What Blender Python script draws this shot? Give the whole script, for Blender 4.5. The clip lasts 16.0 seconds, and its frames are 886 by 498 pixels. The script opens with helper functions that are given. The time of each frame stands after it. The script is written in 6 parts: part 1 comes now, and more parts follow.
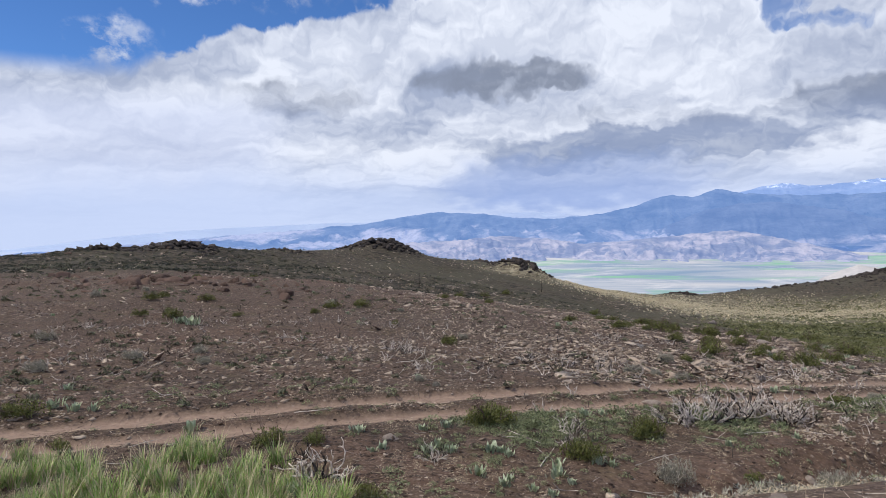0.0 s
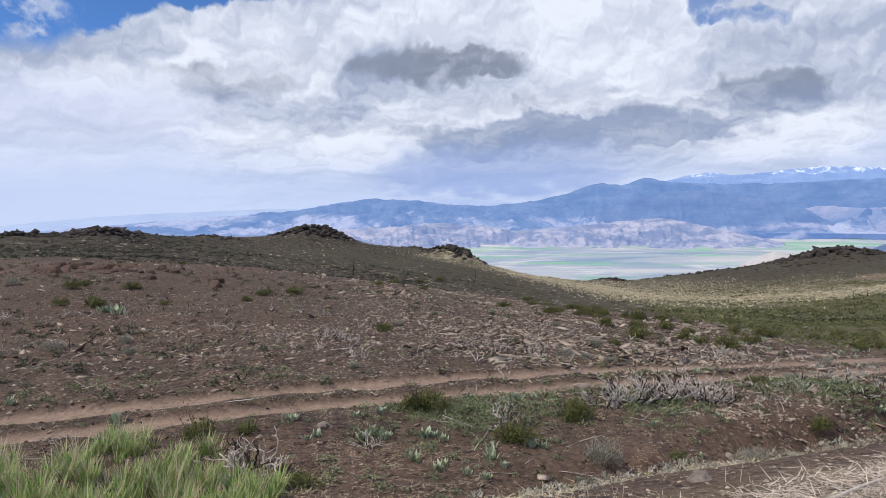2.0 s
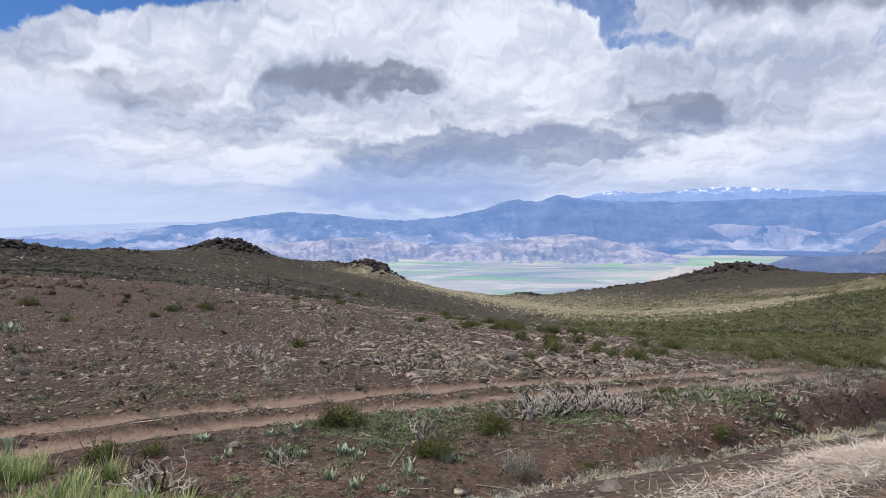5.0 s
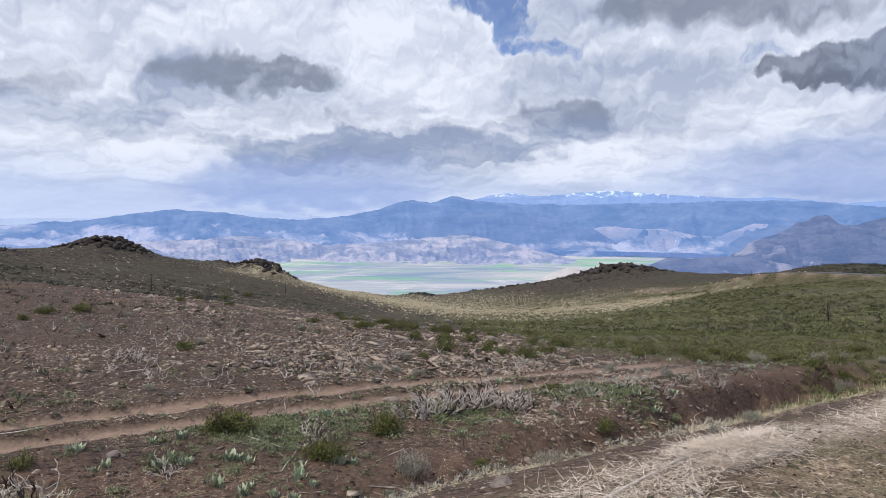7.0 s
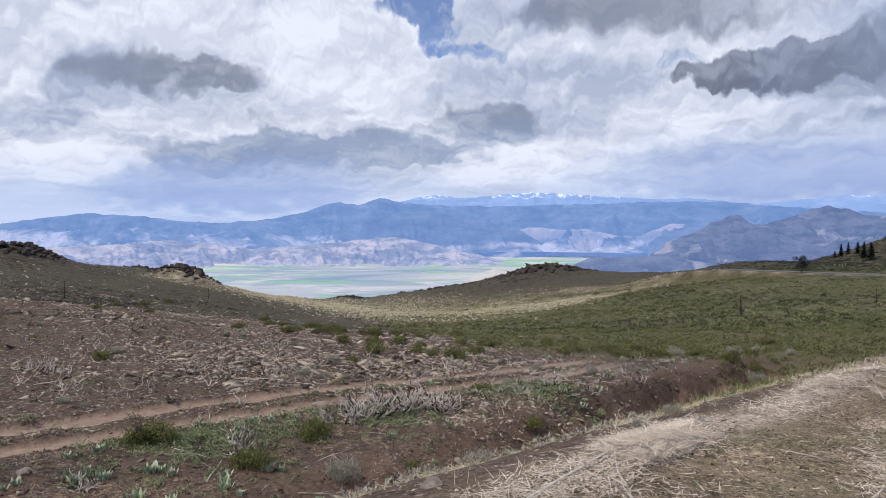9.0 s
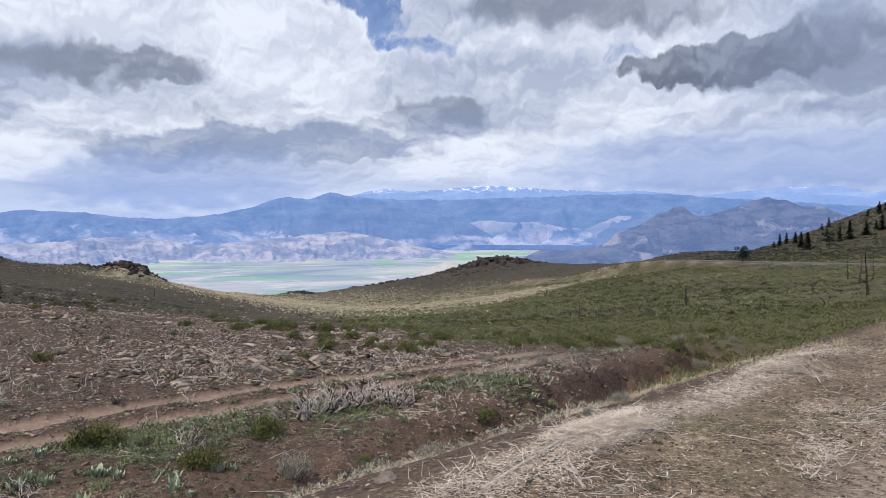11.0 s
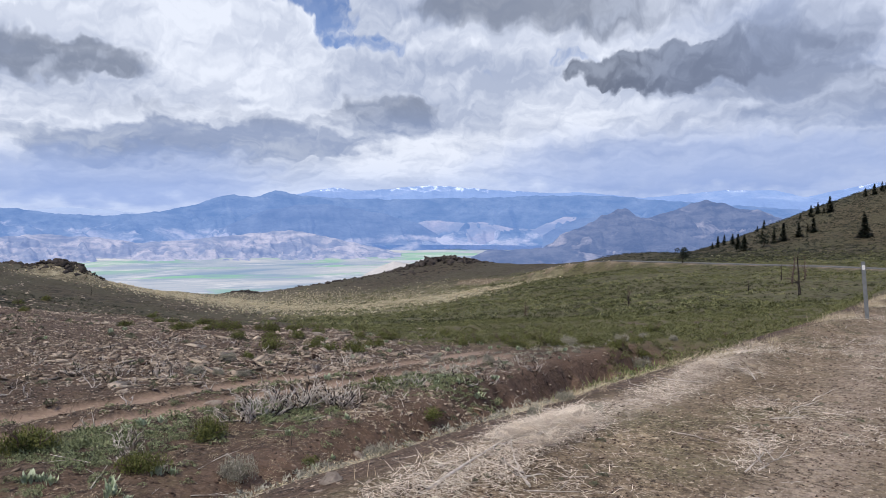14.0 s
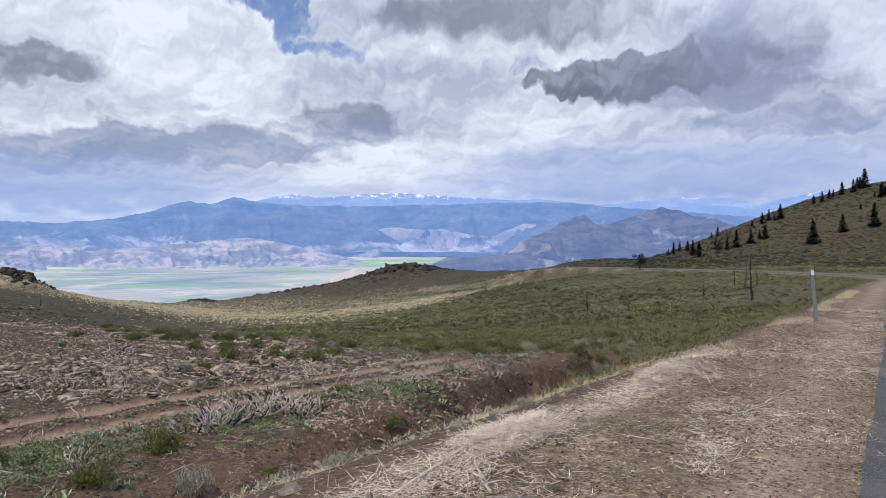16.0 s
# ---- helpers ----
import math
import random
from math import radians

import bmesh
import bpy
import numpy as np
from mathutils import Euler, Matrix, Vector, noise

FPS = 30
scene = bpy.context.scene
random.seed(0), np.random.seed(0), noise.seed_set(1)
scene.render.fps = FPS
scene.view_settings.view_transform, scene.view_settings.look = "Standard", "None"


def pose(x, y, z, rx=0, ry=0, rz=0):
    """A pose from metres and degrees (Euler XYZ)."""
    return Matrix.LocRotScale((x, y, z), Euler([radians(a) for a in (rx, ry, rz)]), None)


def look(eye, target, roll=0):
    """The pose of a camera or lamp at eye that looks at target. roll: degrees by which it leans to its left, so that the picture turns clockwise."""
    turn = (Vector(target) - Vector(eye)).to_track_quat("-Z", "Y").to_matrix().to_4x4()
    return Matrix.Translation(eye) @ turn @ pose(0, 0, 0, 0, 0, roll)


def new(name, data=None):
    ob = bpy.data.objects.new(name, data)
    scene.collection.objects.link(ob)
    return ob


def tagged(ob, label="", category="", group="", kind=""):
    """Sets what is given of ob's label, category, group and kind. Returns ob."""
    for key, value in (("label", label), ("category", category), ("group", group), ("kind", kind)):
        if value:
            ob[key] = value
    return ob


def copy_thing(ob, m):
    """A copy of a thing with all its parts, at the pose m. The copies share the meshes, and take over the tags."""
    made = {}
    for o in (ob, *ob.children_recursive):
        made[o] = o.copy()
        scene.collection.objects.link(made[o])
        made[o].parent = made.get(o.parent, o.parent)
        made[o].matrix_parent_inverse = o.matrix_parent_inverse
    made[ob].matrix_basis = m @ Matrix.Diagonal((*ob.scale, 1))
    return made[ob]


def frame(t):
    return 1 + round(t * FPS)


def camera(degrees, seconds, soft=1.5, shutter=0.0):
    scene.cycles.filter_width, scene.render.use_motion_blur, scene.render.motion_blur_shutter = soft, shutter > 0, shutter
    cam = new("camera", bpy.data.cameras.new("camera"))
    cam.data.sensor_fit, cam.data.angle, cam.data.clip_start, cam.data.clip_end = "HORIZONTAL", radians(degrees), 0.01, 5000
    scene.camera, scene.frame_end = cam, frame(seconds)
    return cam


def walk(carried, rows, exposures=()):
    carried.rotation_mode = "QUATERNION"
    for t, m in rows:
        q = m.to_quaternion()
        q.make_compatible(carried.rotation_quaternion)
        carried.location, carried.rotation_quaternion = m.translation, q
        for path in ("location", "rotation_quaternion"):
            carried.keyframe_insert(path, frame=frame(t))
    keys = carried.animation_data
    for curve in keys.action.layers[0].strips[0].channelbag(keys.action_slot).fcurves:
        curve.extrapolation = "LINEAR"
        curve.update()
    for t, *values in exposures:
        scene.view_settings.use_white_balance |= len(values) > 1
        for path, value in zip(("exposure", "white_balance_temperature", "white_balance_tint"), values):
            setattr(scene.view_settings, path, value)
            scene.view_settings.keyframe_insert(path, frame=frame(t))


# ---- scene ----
EYE = 1.65  # eye height over the road's shoulder

cam = camera(63.17, 16.0, soft=0.6)
# seconds, yaw, pitch, roll: the camera turns where it stands
TURNS = [
    (0.0, 0.00, -1.80, 0.60),
    (0.5, -1.57, -2.20, 0.59),
    (1.0, -2.92, -2.65, 0.66),
    (1.5, -4.24, -2.95, 0.57),
    (2.0, -5.19, -2.90, 0.37),
    (2.5, -6.12, -2.66, 0.10),
    (3.0, -7.02, -2.36, 0.06),
    (3.5, -7.85, -2.15, 0.20),
    (6.0, -15.74, -1.49, -0.55),
    (6.5, -18.11, -1.55, -0.66),
    (7.0, -20.06, -1.66, -0.75),
    (7.5, -21.63, -1.72, -0.75),
    (8.0, -23.10, -1.66, -0.70),
    (8.5, -24.44, -1.53, -0.52),
    (9.0, -25.79, -1.45, -0.27),
    (9.5, -27.11, -1.49, 0.00),
    (12.0, -30.69, -2.18, 0.14),
    (12.5, -31.19, -2.24, 0.08),
    (13.0, -31.87, -2.27, -0.04),
    (13.5, -32.80, -2.21, -0.13),
    (14.0, -33.83, -1.97, -0.25),
    (14.5, -34.81, -1.64, -0.28),
    (15.0, -35.71, -1.29, -0.22),
    (15.5, -36.42, -1.18, -0.20),
    (16.0, -36.97, -1.40, -0.17)]
walk(cam, [(t, pose(0, 0, EYE, 90 + pitch, roll, yaw)) for t, yaw, pitch, roll in TURNS])
scene.view_settings.exposure = 0.0

# ---------------------------------------------------------------- sky and sun
SUN_ELEVATION, SUN_BEARING = 56, 265


def sky():
    world = bpy.data.worlds.new("sky")
    scene.world = world
    world.use_nodes = True
    nt = world.node_tree
    nt.nodes.clear()

    def node(kind):
        return nt.nodes.new(kind)

    def plug(socket, value):
        if isinstance(value, (int, float, tuple)):
            socket.default_value = value
        else:
            nt.links.new(value, socket)

    def m(op, a, b=0.0, c=0.0, clamp=False):
        n = node("ShaderNodeMath")
        n.operation, n.use_clamp = op, clamp
        for sock, value in zip(n.inputs, (a, b, c)):
            plug(sock, value)
        return n.outputs[0]

    def ramp(value, a, b, lo=0.0, hi=1.0):
        n = node("ShaderNodeMapRange")
        n.interpolation_type = "SMOOTHSTEP"
        for sock, q in zip(n.inputs, (value, a, b, lo, hi)):
            plug(sock, q)
        return n.outputs[0]

    def noise_at(x, y, scale, detail=6.0, rough=0.55, w=0.0, warp=0.0):
        v = node("ShaderNodeCombineXYZ")
        plug(v.inputs[0], x), plug(v.inputs[1], y), plug(v.inputs[2], w)
        n = node("ShaderNodeTexNoise")
        nt.links.new(v.outputs[0], n.inputs["Vector"])
        for key, q in (("Scale", scale), ("Detail", detail), ("Roughness", rough), ("Distortion", warp)):
            n.inputs[key].default_value = q
        return n.outputs["Fac"]

    def blend(f, a, b):
        n = node("ShaderNodeMix")
        n.data_type = "RGBA"
        plug(n.inputs[0], f), plug(n.inputs[6], a), plug(n.inputs[7], b)
        return n.outputs[2]

    coord = node("ShaderNodeTexCoord")
    xyz = node("ShaderNodeSeparateXYZ")
    nt.links.new(coord.outputs["Generated"], xyz.inputs[0])
    X, Y, Z = xyz.outputs
    az = m("MULTIPLY", m("ARCTAN2", X, Y), 180 / math.pi)
    el = m("MULTIPLY", m("ARCSINE", Z), 180 / math.pi)
    # clouds flatten towards the horizon
    low = m("MAXIMUM", el, 0.0)
    v = m("MULTIPLY", m("LOGARITHM", m("ADD", low, 3.0), math.e), 12.0)
    wx = m("SUBTRACT", noise_at(az, v, 0.16, 2, 0.5, 3.0), 0.5)
    wy = m("SUBTRACT", noise_at(az, v, 0.16, 2, 0.5, 7.0), 0.5)

    def noise_2d(x, y, scale, detail, rough=0.5, seed=0.0):
        v2 = node("ShaderNodeCombineXYZ")
        plug(v2.inputs[0], m("ADD", x, seed)), plug(v2.inputs[1], m("SUBTRACT", y, seed))
        n = node("ShaderNodeTexNoise")
        n.noise_dimensions = "2D"
        nt.links.new(v2.outputs[0], n.inputs["Vector"])
        for key, q in (("Scale", scale), ("Detail", detail), ("Roughness", rough)):
            n.inputs[key].default_value = q
        return n.outputs["Fac"]

    def billow_2d(x, y, scale, detail, seed=0.0):
        """Rounded heads with creases between them."""
        v2 = node("ShaderNodeCombineXYZ")
        plug(v2.inputs[0], m("ADD", x, seed)), plug(v2.inputs[1], m("SUBTRACT", y, seed))
        n = node("ShaderNodeTexVoronoi")
        n.voronoi_dimensions, n.normalize = "2D", True
        nt.links.new(v2.outputs[0], n.inputs["Vector"])
        for key, q in (("Scale", scale), ("Detail", detail), ("Roughness", 0.5), ("Lacunarity", 2.2)):
            n.inputs[key].default_value = q
        return m("SUBTRACT", 1.0, n.outputs["Distance"])

    # small eddies bend the outlines of the billows
    ex = m("SUBTRACT", noise_2d(az, v, 0.5, 3, 0.5, 13.0), 0.5)
    ey = m("SUBTRACT", noise_2d(az, v, 0.5, 3, 0.5, 57.0), 0.5)
    bx = m("MULTIPLY_ADD", ex, 1.9, m("MULTIPLY_ADD", wx, 3.5, m("MULTIPLY", az, 0.62)))
    by = m("MULTIPLY_ADD", ey, 1.5, m("MULTIPLY_ADD", wy, 2.5, v))

    def thick(shift, lift):
        """How thick the cloud is, at a place moved towards the light."""
        x, y = m("ADD", bx, shift), m("ADD", by, lift)
        total = m("MULTIPLY", noise_2d(x, y, 0.13, 4, 0.45, 71.0), 1.5)
        total = m("MULTIPLY_ADD", billow_2d(x, y, 0.38, 3, 5.0), 0.75, total)
        return total

    body, body_up, body_high = thick(0.0, 0.0), thick(-0.15, 0.36), thick(-0.7, 1.9)
    relief = m("ADD", m("MULTIPLY", m("SUBTRACT", body, body_up), 1.7), m("MULTIPLY", m("SUBTRACT", body, body_high), 0.6))
    relief = m("MAXIMUM", relief, -0.3)
    flat = noise_2d(bx, by, 0.15, 5, 0.52, 31.0)
    crumbs = billow_2d(bx, by, 0.5, 3, 9.0)
    rag = m("ADD", m("MULTIPLY", m("SUBTRACT", crumbs, 0.6), 1.6), m("MULTIPLY", m("SUBTRACT", flat, 0.5), 2.4))
    az2 = m("MULTIPLY_ADD", ex, 5.0, m("MULTIPLY_ADD", wx, 5.0, az))
    el2 = m("MULTIPLY_ADD", ey, 2.4, m("MULTIPLY_ADD", wy, 1.6, el))

    def blob(a, e, w, h):
        q = m("ADD", m("POWER", m("ABSOLUTE", m("DIVIDE", m("SUBTRACT", az2, a), w)), 2.0), m("POWER", m("ABSOLUTE", m("DIVIDE", m("SUBTRACT", el2, e), h)), 2.0))
        return ramp(q, 2.2, 0.0)

    def gather(blobs):
        total = 0.0
        for strength, *shape in blobs:
            total = m("MULTIPLY_ADD", blob(*shape), strength, total)
        return total

    dark = gather([(0.62, 5.2, 11.4, 5.0, 1.3), (0.5, -12.0, 9.8, 4.6, 1.3), (0.3, -4.5, 11.0, 5.0, 1.2), (0.62, 29.3, 8.6, 3.8, 1.3),
                   (0.5, 12.5, 5.9, 11.0, 1.3), (0.75, 23.5, 6.7, 9.0, 1.2), (0.5, 3.5, 4.6, 6.0, 1.0), (0.5, 54.0, 11.6, 8.0, 2.2),
                   (1.0, 45.0, 16.4, 9.0, 2.0), (0.6, 64.0, 9.0, 8.0, 1.7), (0.5, 57.0, 7.5, 9.0, 1.0), (0.3, 9.5, 11.2, 3.0, 0.8),
                   (0.5, 36.0, 16.8, 4.0, 1.5), (0.35, 62.0, 14.0, 6.0, 2.0), (0.35, 17.0, 8.0, 10.0, 0.9), (0.3, -18.0, 6.8, 8.0, 0.8)])
    lit = gather([(0.9, 37.0, 9.6, 9.0, 2.4), (0.8, -13.0, 13.4, 9.0, 2.0), (0.6, 16.0, 10.2, 9.0, 2.0), (0.8, -0.5, 4.8, 3.2, 0.9), (1.4, -23.4, 3.3, 1.2, 0.5), (0.6, 0.5, 14.0, 7.0, 1.6)])
    # a long base that ends in a level edge
    shelf = m("MULTIPLY", blob(15.0, 6.2, 11.0, 1.1), ramp(m("MULTIPLY_ADD", ey, 1.2, m("MULTIPLY_ADD", az, -0.012, el)), 4.5, 5.2))
    dark = m("MULTIPLY", m("MULTIPLY_ADD", shelf, 0.75, dark), 1.25)
    # flat layers of shade
    layer = noise_2d(m("MULTIPLY", bx, 0.42), m("MULTIPLY", by, 1.15), 0.2, 5, 0.5, 83.0)
    tatter = m("ADD", m("MULTIPLY", rag, 0.75), m("MULTIPLY", m("SUBTRACT", layer, 0.5), 2.0))
    under = ramp(m("MULTIPLY_ADD", tatter, ramp(dark, 0.05, 0.6), dark), 0.12, 1.35)
    # lit tops are white, undersides and thin places blue grey
    grey = m("ADD", m("SUBTRACT", m("MULTIPLY_ADD", ramp(layer, 0.42, 0.64), 0.5, 0.17), m("MULTIPLY", lit, 0.16)), m("SUBTRACT", m("MULTIPLY", under, 0.2), relief), clamp=True)
    # one low dark cloud with torn edges
    low_bank = gather([(1.0, 51.0, 11.6, 6.4, 1.6), (0.8, 58.0, 12.4, 5.0, 1.5), (0.6, 45.6, 11.6, 2.4, 0.9)])
    shred = m("ADD", m("MULTIPLY", m("SUBTRACT", crumbs, 0.6), 0.9), m("MULTIPLY", m("SUBTRACT", flat, 0.5), 2.0))
    core = ramp(m("MULTIPLY_ADD", shred, ramp(low_bank, 0.02, 0.35), low_bank), 0.36, m("MULTIPLY_ADD", ramp(az, 52.0, 60.0), 0.5, 0.8))
    # towards the horizon the cloud melts into pale air, with blue rain under the dark bases
    air = ramp(m("MULTIPLY_ADD", wy, 3.0, el), 6.2, 1.4)
    veil = ramp(m("MULTIPLY_ADD", wx, 9.0, az), -8.0, -18.0)
    rain = m("MINIMUM", gather([(0.9, 10.0, 3.4, 9.0, 2.0), (1.0, 50.0, 4.8, 11.0, 2.4), (0.7, 64.0, 4.4, 9.0, 2.2)]), 1.0)
    base = blend(ramp(el, 10.0, 6.8), (0.20, 0.232, 0.31, 1), (0.225, 0.295, 0.48, 1))
    base = blend(ramp(relief, -0.12, 0.35, 0.0, 0.65), base, (0.40, 0.46, 0.60, 1))
    # overhead, out of view, cloud is whitened so ground light is less blue
    white_top = blend(ramp(el, 18.0, 27.0), (0.83, 0.88, 1.0, 1), (0.88, 0.87, 0.86, 1))
    cloud = blend(grey, white_top, (0.37, 0.435, 0.60, 1))
    cloud = blend(m("MULTIPLY", under, 0.74), cloud, base)
    cloud = blend(m("MULTIPLY", core, 0.9), cloud, blend(ramp(m("ADD", relief, m("MULTIPLY", m("SUBTRACT", el, 11.5), 0.09)), -0.15, 0.4), (0.125, 0.148, 0.21, 1), (0.25, 0.29, 0.385, 1)))
    pale = blend(rain, (0.56, 0.67, 0.95, 1), (0.28, 0.42, 0.82, 1))
    cloud = blend(m("MULTIPLY", m("MULTIPLY", veil, ramp(el, 11.0, 8.0)), 0.62), cloud, (0.66, 0.73, 0.95, 1))
    cloud = blend(m("MULTIPLY", air, 0.82), cloud, pale)
    cloud = blend(m("MULTIPLY", ramp(m("MULTIPLY_ADD", wx, 8.0, az), 42.0, 60.0), 0.3), cloud, (0.40, 0.49, 0.74, 1))
    soft = blend(m("MULTIPLY", rain, m("MULTIPLY", ramp(el, 9.0, 5.5), 0.6)), cloud, (0.32, 0.43, 0.74, 1))
    # openings of blue
    slope = m("MAXIMUM", m("MINIMUM", m("MULTIPLY_ADD", az, 0.62, 24.9), m("MULTIPLY_ADD", az, 0.22, 17.7)), 10.5)
    top = m("SUBTRACT", m("SUBTRACT", el, slope), m("MULTIPLY", rag, ramp(az, -26.0, -19.0, 0.15, 1.3)))
    streak = noise_2d(m("MULTIPLY_ADD", v, 0.9, m("MULTIPLY", az, 0.9)), m("SUBTRACT", m("MULTIPLY", v, 1.6), m("MULTIPLY", az, 0.3)), 0.4, 7, 0.62, 43.0)
    wisp = m("MULTIPLY", gather([(0.9, -24.4, 13.2, 2.4, 1.3), (0.9, -18.6, 16.8, 3.4, 0.6), (0.5, -12.0, 17.5, 4.0, 0.8)]), ramp(streak, 0.42, 0.66))
    clear = m("MULTIPLY", ramp(top, 0.0, m("MULTIPLY_ADD", ramp(az, -19.0, -25.0), 1.2, 0.5)), m("SUBTRACT", 1.0, m("MULTIPLY", wisp, 0.85)))
    clear = m("MULTIPLY", clear, ramp(az, 12.0, 5.0))
    gaps = gather([(1.3, 23.6, 17.3, 3.2, 1.3), (1.1, 26.2, 15.2, 2.4, 1.3), (0.95, 29.0, 13.5, 3.6, 0.75), (0.6, 43.0, 12.7, 3.2, 0.4), (0.55, 37.2, 11.6, 1.2, 0.6)])
    tear = m("ADD", m("MULTIPLY", rag, -0.7), m("MULTIPLY", m("SUBTRACT", layer, 0.5), -1.2))
    holes = m("MULTIPLY", ramp(m("MULTIPLY_ADD", tear, ramp(gaps, 0.02, 0.35), m("MINIMUM", gaps, 1.1)), 0.4, 0.9), 0.8)
    beyond = m("MULTIPLY", ramp(noise_at(az, v, 0.06, 5, 0.6, 51.0), 0.5, 0.62), ramp(el, 20.0, 28.0))
    open_sky = m("MAXIMUM", m("MAXIMUM", clear, holes), beyond, clamp=True)

    tex = node("ShaderNodeTexSky")
    tex.sky_type, tex.sun_disc = "NISHITA", False
    tex.sun_elevation, tex.sun_rotation = radians(SUN_ELEVATION), radians(SUN_BEARING)
    tex.altitude, tex.air_density, tex.dust_density, tex.ozone_density = 3000, 1.0, 0.0, 6.0
    blue, white = node("ShaderNodeBackground"), node("ShaderNodeBackground")
    tint = node("ShaderNodeMix")
    tint.data_type, tint.blend_type = "RGBA", "MULTIPLY"
    plug(tint.inputs[0], 1.0), plug(tint.inputs[6], tex.outputs[0]), plug(tint.inputs[7], (0.66, 0.88, 1.12, 1))
    nt.links.new(tint.outputs[2], blue.inputs[0])
    blue.inputs[1].default_value = 0.115
    nt.links.new(soft, white.inputs[0])
    white.inputs[1].default_value = 1.0
    mix, out = node("ShaderNodeMixShader"), node("ShaderNodeOutputWorld")
    nt.links.new(open_sky, mix.inputs[0])
    nt.links.new(white.outputs[0], mix.inputs[1])
    nt.links.new(blue.outputs[0], mix.inputs[2])
    nt.links.new(mix.outputs[0], out.inputs[0])


sky()
sun = new("sun", bpy.data.lights.new("sun", "SUN"))
sun.data.energy, sun.data.angle, sun.data.color = 3.4, radians(3), (1.0, 0.905, 0.74)
_b, _e = radians(SUN_BEARING), radians(SUN_ELEVATION)
sun.matrix_world = look((0, 0, 60), Vector((0, 0, 60)) - Vector((math.sin(_b) * math.cos(_e), math.cos(_b) * math.cos(_e), math.sin(_e))))

# ---------------------------------------------------------------- materials


class Nodes:
    """A short hand for one material's nodes."""

    def __init__(self, name, rough=0.9):
        self.mat = bpy.data.materials.new(name)
        self.mat.use_nodes = True
        self.nt = self.mat.node_tree
        self.bsdf = self.nt.nodes["Principled BSDF"]
        self.bsdf.inputs["Roughness"].default_value = rough
        self.bsdf.inputs["Specular IOR Level"].default_value = 0.25
        self.geo = self.nt.nodes.new("ShaderNodeNewGeometry")
        self.pos = self.geo.outputs["Position"]

    def plug(self, socket, value):
        if isinstance(value, (int, float, tuple)):
            socket.default_value = value
        else:
            self.nt.links.new(value, socket)

    def noise(self, scale, detail=5.0, rough=0.6, warp=0.0, at=None):
        n = self.nt.nodes.new("ShaderNodeTexNoise")
        self.nt.links.new(at or self.pos, n.inputs["Vector"])
        n.inputs["Scale"].default_value, n.inputs["Detail"].default_value = scale, detail
        n.inputs["Roughness"].default_value, n.inputs["Distortion"].default_value = rough, warp
        return n.outputs["Fac"]

    def cells(self, scale, out="Distance", at=None):
        n = self.nt.nodes.new("ShaderNodeTexVoronoi")
        self.nt.links.new(at or self.pos, n.inputs["Vector"])
        n.inputs["Scale"].default_value = scale
        return n.outputs[out]

    def stretch(self, x, y, z, at=None):
        n = self.nt.nodes.new("ShaderNodeMapping")
        self.nt.links.new(at or self.pos, n.inputs["Vector"])
        n.inputs["Scale"].default_value = (x, y, z)
        return n.outputs[0]

    def ramp(self, value, a, b, lo=0.0, hi=1.0):
        n = self.nt.nodes.new("ShaderNodeMapRange")
        for sock, q in zip(n.inputs, (value, a, b, lo, hi)):
            self.plug(sock, q)
        return n.outputs[0]

    def math(self, op, a, b=0.0):
        n = self.nt.nodes.new("ShaderNodeMath")
        n.operation = op
        self.plug(n.inputs[0], a), self.plug(n.inputs[1], b)
        return n.outputs[0]

    def mix(self, f, a, b):
        n = self.nt.nodes.new("ShaderNodeMix")
        n.data_type = "RGBA"
        self.plug(n.inputs[0], f)
        for sock, q in ((n.inputs[6], a), (n.inputs[7], b)):
            self.plug(sock, (*q, 1) if isinstance(q, tuple) and len(q) == 3 else q)
        return n.outputs[2]

    def attr(self, name):
        n = self.nt.nodes.new("ShaderNodeAttribute")
        n.attribute_name = name
        return n.outputs["Fac"]

    def island(self):
        return self.geo.outputs["Random Per Island"]

    def random(self):
        return self.nt.nodes.new("ShaderNodeObjectInfo").outputs["Random"]

    def color(self, value):
        self.plug(self.bsdf.inputs["Base Color"], (*value, 1) if isinstance(value, tuple) and len(value) == 3 else value)

    def bump(self, height, strength=0.5, distance=0.02):
        n = self.nt.nodes.new("ShaderNodeBump")
        n.inputs["Strength"].default_value, n.inputs["Distance"].default_value = strength, distance
        self.nt.links.new(height, n.inputs["Height"])
        self.nt.links.new(n.outputs[0], self.bsdf.inputs["Normal"])

    # emission that stands in for haze over far land
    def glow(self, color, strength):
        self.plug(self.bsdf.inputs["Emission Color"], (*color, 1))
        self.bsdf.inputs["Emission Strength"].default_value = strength


